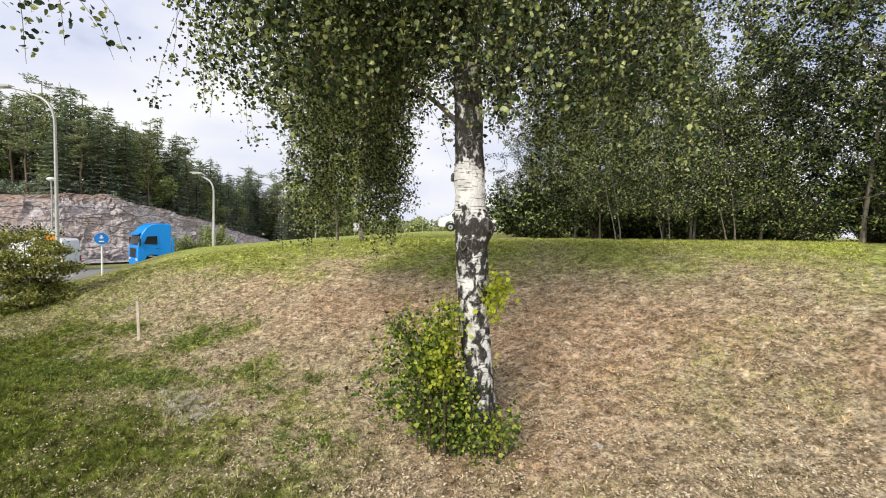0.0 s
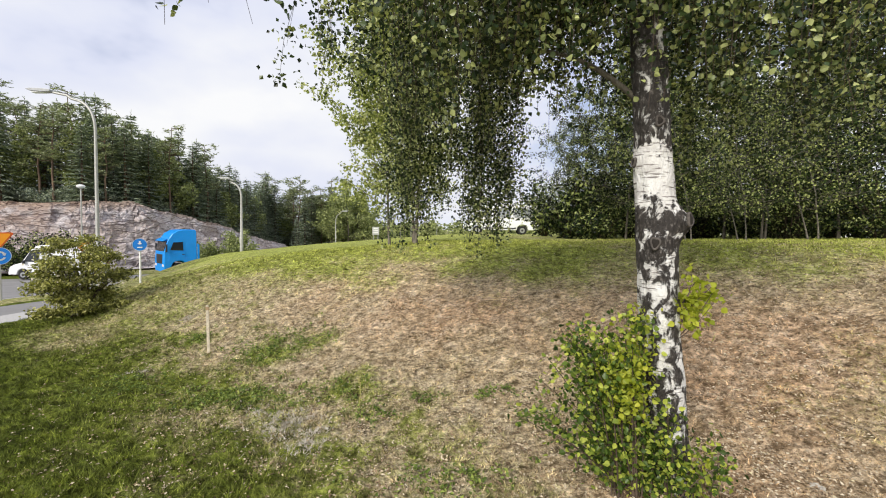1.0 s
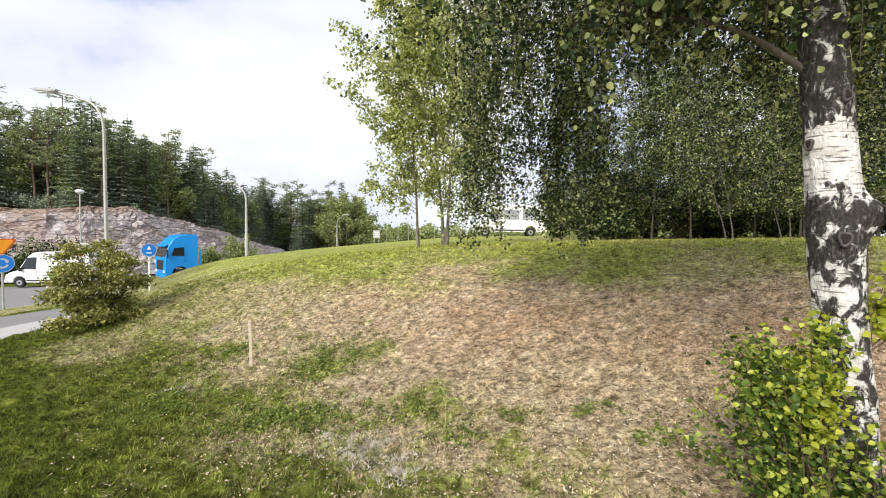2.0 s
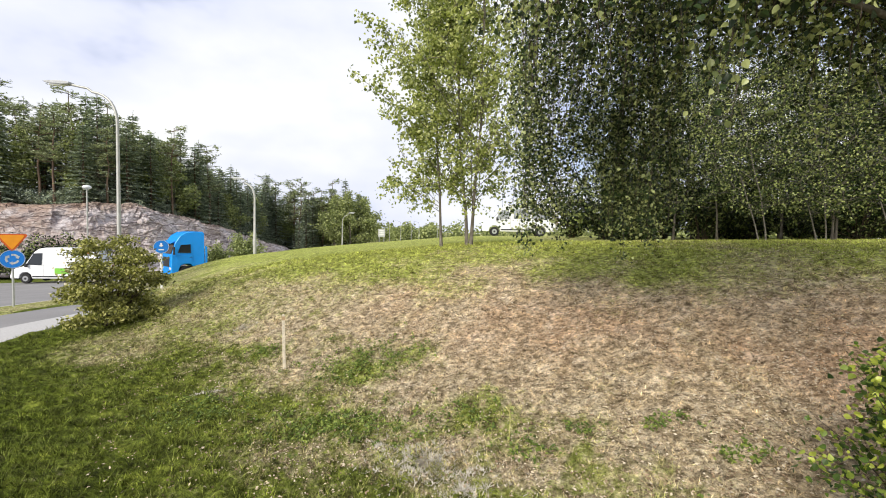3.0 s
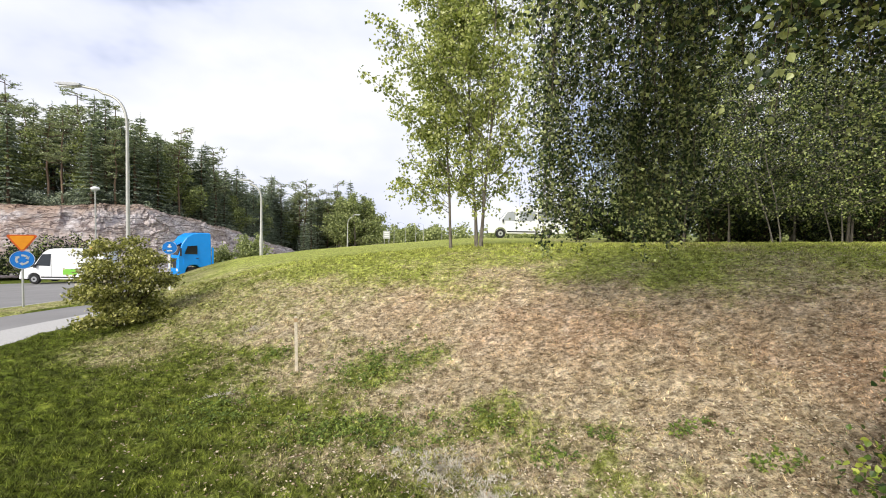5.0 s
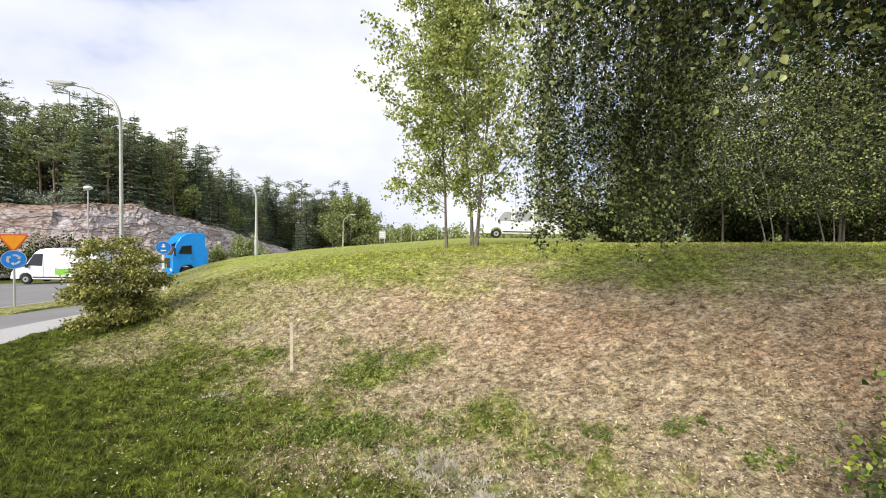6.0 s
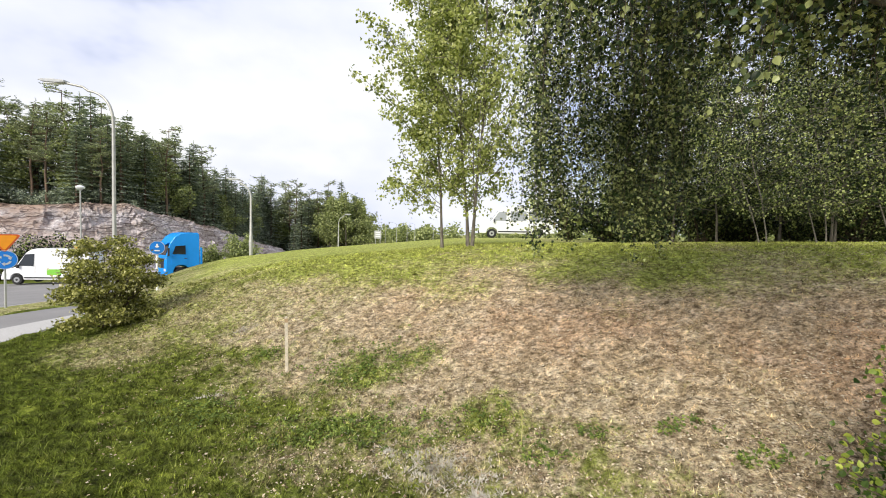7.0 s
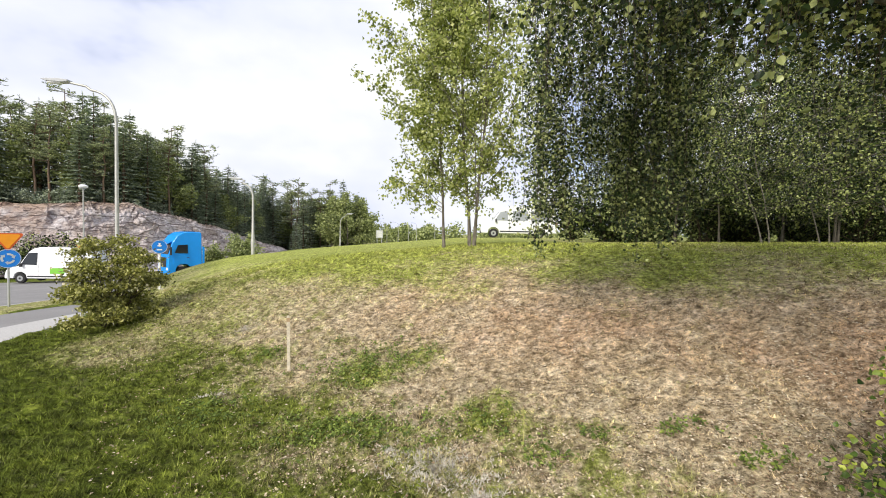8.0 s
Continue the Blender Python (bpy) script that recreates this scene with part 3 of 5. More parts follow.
def make_ground():
    ax, ay = axis(-8.0, 5.5, 0.068, 1.06, 2600), axis(2.4, 10.5, 0.068, 1.06, 2600)
    x, y = [a.ravel() for a in np.meshgrid(ax, ay, indexing="ij")]
    z = ground_z(x, y)
    near = np.exp(-np.maximum(0, np.hypot(x + 1, y - 6) - 9) / 6)
    z = z + near * (relief(x, y))
    road = (x < road_right(y)) & (x > road_left(y)) & (y > -60)
    path = (x < -11.1 - 0.12 * (y - 10)) & (x > -15.0 - 0.12 * (y - 12)) & (y < 24)
    z = z - np.where(road | path, 0.14, 0.0)
    g = Geo()
    g.add(np.stack([x, y, z], 1), grid_faces(len(ax), len(ay)))
    me = g.mesh("ground", True, {"green": np.where(np.hypot(x, y) > 60, 0.6, greenness(x, y)), "rank_shade": rank_and_shade(x, y), "rust": rusty(x, y)})
    tagged(put("ground", me, M["turf"]), "grassy mound, sun-dried brown on its slope, green on top", "ground", kind="structure")


make_ground()


def make_grass():
    """Short mown blades over the slope, thicker and longer where the turf is lush."""
    tufts, each = 36000, 11
    ty = 2.6 + 10.5 * rng.uniform(0, 1, tufts) ** 1.25
    tx = rng.uniform(-1, 1, tufts) * (2.0 + 0.95 * ty) - 1.6
    shade, vigour = rng.uniform(0, 1, tufts), rng.uniform(0.55, 1.45, tufts)
    n = tufts * each
    own = np.repeat(np.arange(tufts), each)
    spread = 0.016 * (0.6 + 0.8 * rng.uniform(0, 1, tufts))[own]
    x, y = tx[own] + rng.normal(size=n) * spread, ty[own] + rng.normal(size=n) * spread
    keep = (x > -10.9 - 0.12 * (y - 10))
    x, y, own = x[keep], y[keep], own[keep]
    gr = greenness(x, y)
    keep = rng.uniform(0, 1, len(x)) < 0.45 + 0.55 * gr
    x, y, gr, own = x[keep], y[keep], gr[keep], own[keep]
    z = mound_z(x, y) + relief(x, y)
    m = len(x)
    far = np.clip((y - 3) / 9, 0, 1)
    h = rng.uniform(0.015, 0.05, m) * (0.8 + 0.4 * gr + 0.4 * rank_and_shade(x, y)) * vigour[own]
    w = rng.uniform(0.004, 0.009, m) * (1 + 1.3 * far)
    a, b = rng.uniform(0, 2 * np.pi, m), np.arctan2(y - ty[own], x - tx[own]) + rng.normal(size=m) * 0.5
    lean = rng.uniform(0.2, 1.3, m) * h
    p = np.stack([x, y, z - 0.004], 1)
    s = np.stack([np.cos(a), np.sin(a), np.zeros(m)], 1) * w[:, None] / 2
    tip = p + np.stack([np.cos(b) * lean, np.sin(b) * lean, h], 1)
    g = Geo()
    g.add(np.stack([p - s, p + s, tip], 1).reshape(-1, 3), np.arange(3 * m).reshape(-1, 3))
    me = g.mesh("grass", False, {"green": np.repeat(gr, 3), "rank_shade": np.repeat(rank_and_shade(x, y), 3), "rust": np.repeat(rusty(x, y), 3), "tuft": np.repeat(shade[own], 3)})
    tagged(put("grass", me, M["blades"]), "short mown grass blades, dry and green", "grass", kind="stuff")


make_grass()


def make_litter():
    """Fallen birch leaves and pale chaff on the slope."""
    n = 165000
    y = 2.6 + 7.5 * rng.uniform(0, 1, n) ** 1.15
    x = rng.uniform(-1, 1, n) * (1.6 + 0.75 * y) - 0.6
    keep = rng.uniform(0, 1, n) < (1.02 - 0.95 * greenness(x, y)) * (0.35 + 0.9 * vnoise(x, y, 3.3, 41))
    x, y = x[keep], y[keep]
    p = np.stack([x, y, mound_z(x, y) + relief(x, y) + 0.012], 1)
    g = Geo()
    leaf_cloud(g, p, 0.027, 0.016, rng, hang=0.0, flat=0.7)
    tagged(put("leaf_litter", g, M["litter"]), "dry straw thatch and fallen birch leaves on the slope", "leaves", kind="stuff")


make_litter()


def ribbon(xa, xb, ys, lift, cols=4, z=base_z):
    """A strip of paving between two edges over the plan."""
    t = np.linspace(0, 1, cols)
    x = xa(ys)[:, None] * (1 - t) + xb(ys)[:, None] * t
    y = np.repeat(ys[:, None], cols, 1)
    g = Geo()
    g.add(np.stack([x, y, z(x, y) + lift], -1).reshape(-1, 3), grid_faces(len(ys), cols))
    return g


def kerb_line(xe, ys, width, lift):
    """A kerb of stone lengths along an edge: each a bevelled block in one mesh."""
    g = Geo()
    for a, b in zip(ys[:-1], ys[1:]):
        b = a + (b - a) * 0.985
        x0, x1 = float(xe(np.array(a))), float(xe(np.array(b)))
        z0, z1 = float(base_z(np.array(x0), np.array(a))), float(base_z(np.array(x1), np.array(b)))
        c = 0.02
        prof = [(0, -0.2), (0, lift - c), (c, lift), (width - c, lift), (width, lift - c), (width, -0.2)]
        v = [(x + px, y, z + pz) for x, y, z in ((x0, a, z0), (x1, b, z1)) for px, pz in prof]
        f = [(i, i + 1, i + 7, i + 6) for i in range(5)]
        g.add(v, f)
        g.add(v[:6], [(0, 1, 4, 5), (1, 2, 3, 4)])
        g.add(v[6:], [(0, 1, 4, 5), (1, 2, 3, 4)])
    return g


def make_roads():
    ys = np.concatenate([np.arange(-60, 0, 4.0), np.arange(0, 50, 0.5)])
    tagged(put("road", ribbon(road_left, road_right, ys, 0.02, 60), M["asphalt"]), "grey asphalt road of the roundabout", "road", kind="structure")
    near, pale = (lambda y: -11.0 - 0.12 * (y - 10)), (lambda y: -12.45 - 0.10 * (y - 11))
    path = lambda y: -15.1 - 0.12 * (y - 12.5)
    py = np.arange(-40, 23, 0.7)
    tagged(put("pavement", ribbon(pale, near, py, 0.03, 3), M["paving"]), "pale paved strip along the cycle path", "pavement", kind="structure")
    tagged(put("cycle_path", ribbon(path, pale, py, 0.015, 4), M["asphalt"]), "grey asphalt cycle path beside the verge", "path", kind="structure")
    vg = ribbon(road_right, path, np.arange(-40, 23, 0.5), 0.07, 6)
    v, f = vg.arrays()
    v[:, 2] += 0.04 * vnoise(v[:, 0], v[:, 1], 1.5, 9)
    v[5::6, 2] -= 0.16
    g = Geo()
    g.add(v, f)
    tagged(put("verge", g.mesh("verge", True, {"green": 0.45 + 0.4 * vnoise(v[:, 0], v[:, 1], 0.8, 12), "rank_shade": np.full(len(v), 0.3)}), M["turf"]), "narrow dry grass verge between road and path", "verge", kind="structure")
    tagged(put("kerb", kerb_line(lambda y: road_right(y) - 0.12, np.arange(-20, 25, 1.0), 0.14, 0.10), M["kerb"]), "grey granite kerb stones along the road", "kerb", kind="structure")
    tagged(put("road_marking", ribbon(lambda y: road_right(y) - 0.75, lambda y: road_right(y) - 0.6, np.arange(-10, 25, 0.5), 0.026, 2), M["road_paint"]), "worn white edge line on asphalt", "marking", kind="structure")


make_roads()


def make_rock():
    """The blasted rock face: blocky ledges along the foot of the wood."""
    s = np.arange(30, RUN[-2] + 6, 0.28)
    d = np.arange(-0.6, 10.5, 0.22)
    fx, fy = np.interp(s, RUN, FOOT[:, 0]), np.interp(s, RUN, FOOT[:, 1])
    k = np.ones(25) / 25
    pad = lambda a: np.convolve(np.pad(a, 12, mode="edge"), k, mode="valid")
    fx, fy = pad(fx), pad(fy)
    tx, ty = np.gradient(fx), np.gradient(fy)
    ln = np.hypot(tx, ty)
    nx, ny = -ty / ln, tx / ln
    S, D = np.meshgrid(s, d, indexing="ij")
    x, y = fx[:, None] + nx[:, None] * D, fy[:, None] + ny[:, None] * D
    z = mound_z(x, y) + hill_z(x, y)
    # broken facets: every cell of the rock is a tilted plane of its own
    out = np.zeros(S.shape)
    for cell, amp, seed in ((2.4, 0.55, 1), (1.1, 0.42, 2), (0.55, 0.26, 3)):
        best, val = np.full(S.shape, 1e9), np.zeros(S.shape)
        cs, cd = np.floor(S / cell * 0.6), np.floor(D / cell * 2.2)
        for i in (-1, 0, 1):
            for j in (-1, 0, 1):
                a, b = cs + i, cd + j
                px, py = a + lattice(a, b, seed * 7), b + lattice(a, b, seed * 7 + 1)
                q = (S / cell * 0.6 - px) ** 2 + (D / cell * 2.2 - py) ** 2
                tilt = (lattice(a, b, seed * 7 + 2) - 0.5) + 1.1 * (lattice(a, b, seed * 7 + 3) - 0.5) * (S / cell * 0.6 - px) + 1.0 * (lattice(a, b, seed * 7 + 4) - 0.2) * (D / cell * 2.2 - py)
                m = q < best
                best, val = np.where(m, q, best), np.where(m, tilt, val)
        out += 1.05 * amp * val
    face = np.clip((D + 0.3) / 1.5, 0, 1) * np.clip((9.0 - D) / 4.0, 0.08, 1)
    h = np.interp(S, RUN, CREST)
    out = out * face * np.clip(h / 5, 0.15, 1)
    x, y = x - nx[:, None] * out * 0.6, y - ny[:, None] * out * 0.6
    z = z + 0.12 + out * 0.55 - 0.5 * np.clip((D - 9.0) / 1.5, 0, 1)
    g = Geo()
    g.add(np.stack([x, y, z], -1).reshape(-1, 3), grid_faces(len(s), len(d)))
    tagged(put("rock_face", g.mesh("rock_face", False, {"ledge": D.ravel(), "west": np.clip((-34 - x) / 12, 0, 1).ravel()}), M["granite"]), "bare pinkish-grey granite road cutting below pine wood", "rock", kind="structure")


make_rock()


# ---- the birch on the slope ----
def curve_points(p0, p1, p2, n):
    t = np.linspace(0, 1, n)[:, None]
    return (1 - t) ** 2 * np.asarray(p0) + 2 * t * (1 - t) * np.asarray(p1) + t * t * np.asarray(p2)


BIRCH_Z = np.array([0.30, 0.50, 1.13, 1.60, 2.17, 2.64, 3.26, 4.20, 6.50, 10.5])
BIRCH_X = np.array([0.38, 0.37, 0.325, 0.27, 0.24, 0.215, 0.185, 0.13, 0.05, -0.05])
BIRCH_Y = np.array([3.52, 3.52, 3.53, 3.54, 3.56, 3.59, 3.63, 3.70, 3.85, 4.1])
BIRCH_R = np.array([0.165, 0.142, 0.126, 0.128, 0.134, 0.126, 0.118, 0.11, 0.08, 0.015])


def birch_axis(z):
    return np.stack([np.interp(z, BIRCH_Z, BIRCH_X), np.interp(z, BIRCH_Z, BIRCH_Y), z], -1)


def knot_spot(angle, z, out=0.0):
    """A place on the bark; angle 0 looks to +x, -90 to the road."""
    a = radians(angle)
    r = float(np.interp(z, BIRCH_Z, BIRCH_R)) + out
    c = birch_axis(np.array([z]))[0]
    return Vector((c[0] + r * math.cos(a), c[1] + r * math.sin(a), z))


def make_birch():
    r = np.random.default_rng(21)
    birch = thing("birch_tree", pose(0.38, 3.52, 0.42), "weeping silver birch with white and black bark and hanging twigs", "tree")
    inv = -np.array([0.38, 3.52, 0.42])
    # stem
    z = np.concatenate([np.arange(0.3, 4.6, 0.035), np.linspace(4.7, 10.5, 30)])
    sides = 40
    a = np.linspace(0, 2 * np.pi, sides, endpoint=False)
    Z, A = np.meshgrid(z, a, indexing="ij")
    rad = np.interp(Z, BIRCH_Z, BIRCH_R)
    for ang, at, amp, sa, sz in ((-42, 2.30, 0.105, 0.45, 0.10), (-112, 2.16, 0.022, 0.5, 0.09), (-150, 2.36, 0.018, 0.6, 0.12), (-100, 2.98, 0.020, 0.6, 0.10), (-165, 2.72, 0.022, 0.5, 0.07), (-60, 1.2, 0.012, 0.7, 0.15)):
        da = (A - radians(ang) + np.pi) % (2 * np.pi) - np.pi
        rad = rad + amp * np.exp(-(da / sa) ** 2 - ((Z - at) / sz) ** 2)
    rad = rad * (1 + 0.10 * (vnoise(A * 2.2, Z, 5.0, 31) - 0.5) + 0.05 * (vnoise(A * 5, Z, 16.0, 32) - 0.5))
    rad = rad + 0.05 * np.exp(-(Z - 0.3) / 0.12) * (0.6 + 0.8 * np.cos(A * 2.5) ** 2)
    c = birch_axis(z)[:, None]
    v = c + np.stack([rad * np.cos(A), rad * np.sin(A), np.zeros_like(A)], -1)
    i, j = np.meshgrid(np.arange(len(z) - 1), np.arange(sides), indexing="ij")
    f = np.stack([i * sides + j, i * sides + (j + 1) % sides, (i + 1) * sides + (j + 1) % sides, (i + 1) * sides + j], -1).reshape(-1, 4)
    g = Geo()
    g.add(v.reshape(-1, 3) + inv, f)
    put("trunk", g.mesh("trunk", True), M["birch_bark"], birch, "white birch bark with black fissured plates")
    # knots: a raised lip round a dark hollow
    for ang, at, size in ((-118, 2.155, 0.030), (-52, 2.315, 0.034), (-95, 2.985, 0.026), (-170, 2.72, 0.022)):
        c = knot_spot(ang, at, 0.024 if ang != -52 else 0.098)
        turn = Vector((math.cos(radians(ang)), math.sin(radians(ang)), 0.1)).to_track_quat("Z", "Y").to_matrix().to_4x4()
        bm = bmesh.new()
        ring = []
        for q in range(18):
            th = 2 * math.pi * q / 18
            row = []
            for w in range(8):
                ph = 2 * math.pi * w / 8
                rr = size * (1.08 + 0.16 * math.sin(3 * th + at * 9)) + 0.009 * math.cos(ph)
                row.append(bm.verts.new((rr * math.cos(th) * 0.85, rr * math.sin(th) * 1.15, 0.012 * math.sin(ph))))
            ring.append(row)
        for q in range(18):
            for w in range(8):
                fc = bm.faces.new((ring[q][w], ring[(q + 1) % 18][w], ring[(q + 1) % 18][(w + 1) % 8], ring[q][(w + 1) % 8]))
                fc.smooth = True
        m = Matrix.Translation(Vector(inv)) @ Matrix.Translation(c) @ turn
        knot = put("knot", bm, M["knot_lip"], birch, "healed branch scar with a dark hollow", m)
        bm = bmesh.new()
        bmesh.ops.create_uvsphere(bm, u_segments=14, v_segments=8, radius=size * 1.08, matrix=Matrix.Diagonal((0.85, 1.15, 0.35, 1)))
        put("hollow", bm, M["knot_dark"], knot)
    # limbs and hanging twigs
    twigs, leaves = Geo(), Geo()

    def hang_strand(s0, low, most, bias=1.0, leaf=0.040, drift=0.15):
        """One hanging twig with its leaves."""
        length = min(s0[2] - low, most)
        if length < 0.25:
            return
        drift = r.normal(size=2) * drift
        n = max(4, int(length / 0.25))
        t = np.linspace(0, 1, n)
        pts = np.stack([s0[0] + drift[0] * np.sqrt(t), s0[1] + drift[1] * np.sqrt(t), s0[2] - length * t], 1) + np.cumsum(r.normal(size=(n, 3)) * 0.03, 0)
        tube(twigs, pts + inv, np.linspace(0.0034, 0.0014, n), 3)
        knots = r.uniform(0.04, 1.0, max(3, int(length / 0.085))) ** bias
        m = int(length / (0.0165 if leaf > 0.038 else 0.0125))
        tt = np.clip(knots[r.integers(0, len(knots), m)] + r.normal(size=m) * 0.028 / length, 0, 1)
        lp = np.stack([np.interp(tt, t, pts[:, e]) for e in range(3)], 1)
        lp += r.normal(size=(m, 3)) * (0.085, 0.085, 0.05) * (0.3 + r.uniform(0, 1, (m, 1)) ** 2)
        (ovate_cloud if s0[1] < 3.4 else leaf_cloud)(leaves, lp + inv, leaf, leaf * 0.85, r, 0.3)

    spots = []
    for q in range(64):
        zs = 3.9 + 5.05 * (q / 63) ** 1.15
        az = (q * 137.5 + r.uniform(-25, 25)) % 360
        reach = r.uniform(1.5, 2.7) * (1.0 if zs < 6 else 0.75)
        dx, dy = math.cos(radians(az)), math.sin(radians(az))
        if zs < 4.3 and dy < -0.25:
            continue
        p0 = birch_axis(np.array([zs]))[0]
        rise = r.uniform(0.5, 1.3)
        p2 = p0 + np.array([dx * reach, dy * reach, rise - r.uniform(0.2, 0.9)])
        p1 = p0 + np.array([dx * reach * 0.45, dy * reach * 0.45, rise * 1.2])
        pts = curve_points(p0, p1, p2, 12)
        limb = Geo()
        tube(limb, pts + inv, np.linspace(0.013 if zs < 6 else 0.016, 0.003, 12), 6)
        put("limb", limb.mesh("limb", True), M["twig"], birch)
        for t in np.arange(0.22, 1.0, 0.035):
            for _ in range(2):
                s0 = pts[int(t * 11)] + r.normal(size=3) * (0.16, 0.16, 0.05)
                spots.append(s0)
    # the long pendulous branch on the far side of the stem
    for e in ((-1.72, 5.65, 4.9), (-1.22, 5.7, 5.1), (-0.76, 5.45, 5.0)):
        p0 = birch_axis(np.array([e[2] + 0.7]))[0]
        pts = curve_points(p0, (np.array(p0) + e) / 2 + (0, 0, 1.1), e, 12)
        limb = Geo()
        tube(limb, pts + inv, np.linspace(0.016, 0.003, 12), 6)
        put("limb", limb.mesh("limb", True), M["twig"], birch)
        slim, middle = e[0] < -1.5, -1.5 < e[0] < -1
        for q in range(40 if slim else 34 if middle else 66):
            s0 = np.array(e) + r.normal(size=3) * ((0.12, 0.2, 0.05) if slim else (0.17, 0.24, 0.05) if q % 6 else (0.32, 0.3, 0.05))
            low = (r.uniform(1.95, 2.45) if q % 3 else r.uniform(2.6, 4.0)) + (0.0 if slim else 0.35 if middle else 0.12)
            hang_strand(s0, low, 3.4, 0.6, 0.036, 0.10)
    # shorter hanging boughs behind the stem, towards the wood
    for e in ((0.62, 4.7, 5.0), (1.25, 4.9, 5.2), (1.9, 4.6, 5.3), (2.5, 4.9, 5.4)):
        p0 = birch_axis(np.array([e[2] + 0.4]))[0]
        pts = curve_points(p0, (np.array(p0) + e) / 2 + (0, 0, 0.9), e, 12)
        limb = Geo()
        tube(limb, pts + inv, np.linspace(0.016, 0.003, 12), 6)
        put("limb", limb.mesh("limb", True), M["twig"], birch)
        for q in range(26):
            s0 = np.array(e) + r.normal(size=3) * (0.26, 0.2, 0.08)
            hang_strand(s0, r.uniform(2.7, 4.2), 2.4, 0.7, 0.038, 0.12)
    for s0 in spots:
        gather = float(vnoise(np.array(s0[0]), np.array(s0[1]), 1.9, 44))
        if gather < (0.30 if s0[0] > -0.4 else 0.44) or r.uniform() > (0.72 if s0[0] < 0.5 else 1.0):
            continue
        low = r.uniform(1.98, 3.6) if r.uniform() < 0.6 else r.uniform(3.2, 5.5)
        if -0.10 < s0[0] / s0[1] < 0.05:
            low = max(low, r.uniform(3.0, 4.2))
        if s0[0] < -0.6:
            low = max(low, r.uniform(2.9, 3.9))
        if s0[0] < -1.5 and s0[1] < 4.6:
            low = max(low, r.uniform(3.4, 4.3))
        if s0[2] > 6.4 and r.uniform() < 0.78 or s0[1] < 2.9 and r.uniform() < 0.75:
            continue
        if s0[1] < 2.9 and s0[0] > -1.1:
            low = max(low, 4.9)
        if s0[1] < 4.25 and s0[0] < 1.6:
            low = max(low, 2.3 + (0.42 if s0[0] > -0.9 and s0[1] > 2.9 else 0.6) * max(0.8, s0[1] - 1.3))
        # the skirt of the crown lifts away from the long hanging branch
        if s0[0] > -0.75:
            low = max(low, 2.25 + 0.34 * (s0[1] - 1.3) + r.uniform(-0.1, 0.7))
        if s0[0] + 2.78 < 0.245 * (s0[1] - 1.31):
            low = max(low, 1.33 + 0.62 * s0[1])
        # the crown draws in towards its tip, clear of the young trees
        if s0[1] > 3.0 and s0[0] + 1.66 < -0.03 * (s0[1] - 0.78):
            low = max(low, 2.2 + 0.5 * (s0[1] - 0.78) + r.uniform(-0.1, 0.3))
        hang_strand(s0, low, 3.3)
    # the dark low limb that leans out over the slope
    arm = np.concatenate([curve_points((0.19, 3.62, 3.08), (-0.15, 3.75, 3.50), (-0.45, 3.87, 3.60), 8), curve_points((-0.45, 3.87, 3.60), (-1.0, 4.1, 3.80), (-1.6, 4.5, 4.45), 9)[1:]])
    limb = Geo()
    tube(limb, arm + inv, np.linspace(0.024, 0.005, 16), 7)
    put("limb", limb.mesh("limb", True), M["grey_bark"], birch)
    for q in range(26):
        s0 = arm[r.integers(5, 16)] + r.normal(size=3) * (0.10, 0.10, 0.06)
        hang_strand(s0, s0[2] - r.uniform(0.25, 0.6), 0.7)
    # the boughs that reach out over the road side, with leafy drooping sprays
    for q in range(15):
        outer = q > 10
        p0 = birch_axis(np.array([r.uniform(4.2, 5.4)]))[0]
        e = np.array([r.uniform(-2.3, -1.0) if q else -2.68, r.uniform(2.6, 3.7) if q else 2.6, 0])
        e[2] = (3.75 + 0.85 * (-1.0 - e[0]) + r.uniform(0.0, 0.5)) if q else 4.1
        if outer:
            e = np.array([-2.35 + 0.16 * (q - 11), 3.85 + 0.16 * (q % 3), 4.6])
        pts = curve_points(p0, (p0 + e) / 2 + (0, 0, 0.55), e, 12)
        limb = Geo()
        tube(limb, pts + inv, np.linspace(0.018, 0.003, 12), 6)
        put("limb", limb.mesh("limb", True), M["twig"], birch)
        for w in range(16):
            s0 = pts[r.integers(4, 12)] + r.normal(size=3) * (0.15, 0.15, 0.08)
            if not q and w > 7:
                break
            s0 = s0 if q else pts[11] + r.normal(size=3) * (0.07, 0.07, 0.05)
            low = 3.45 if not q else 2.62 + (0.55 if outer else 1.4) * max(0.0, -1.2 - s0[0]) + 0.5 * max(0.0, s0[0] + 0.9) + r.uniform(0, 0.6)
            hang_strand(s0, low, r.uniform(1.1, 1.9) if outer else r.uniform(0.5, 1.3), 0.8, 0.040, 0.24)
    # the black bough that leans out over the slope towards the wood
    bough = np.concatenate([curve_points((0.13, 3.72, 4.15), (0.7, 3.4, 4.5), (0.1, 3.0, 4.25), 8), curve_points((0.1, 3.0, 4.25), (-0.5, 2.75, 4.0), (-1.1, 2.9, 4.05), 8)[1:]])
    limb = Geo()
    tube(limb, bough + inv, np.linspace(0.04, 0.008, 15), 7)
    put("limb", limb.mesh("limb", True), M["twig"], birch)
    # short spray in front of the upper stem
    for q in range(16):
        hang_strand(np.array([0.12, 3.2, 4.75]) + r.normal(size=3) * (0.22, 0.12, 0.1), r.uniform(3.55, 4.2), 1.2)
    put("twig_curtain", twigs, M["twig"], birch)
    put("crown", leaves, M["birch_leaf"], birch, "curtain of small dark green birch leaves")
    # shoots from the foot
    stems, sl, high = Geo(), Geo(), Geo()
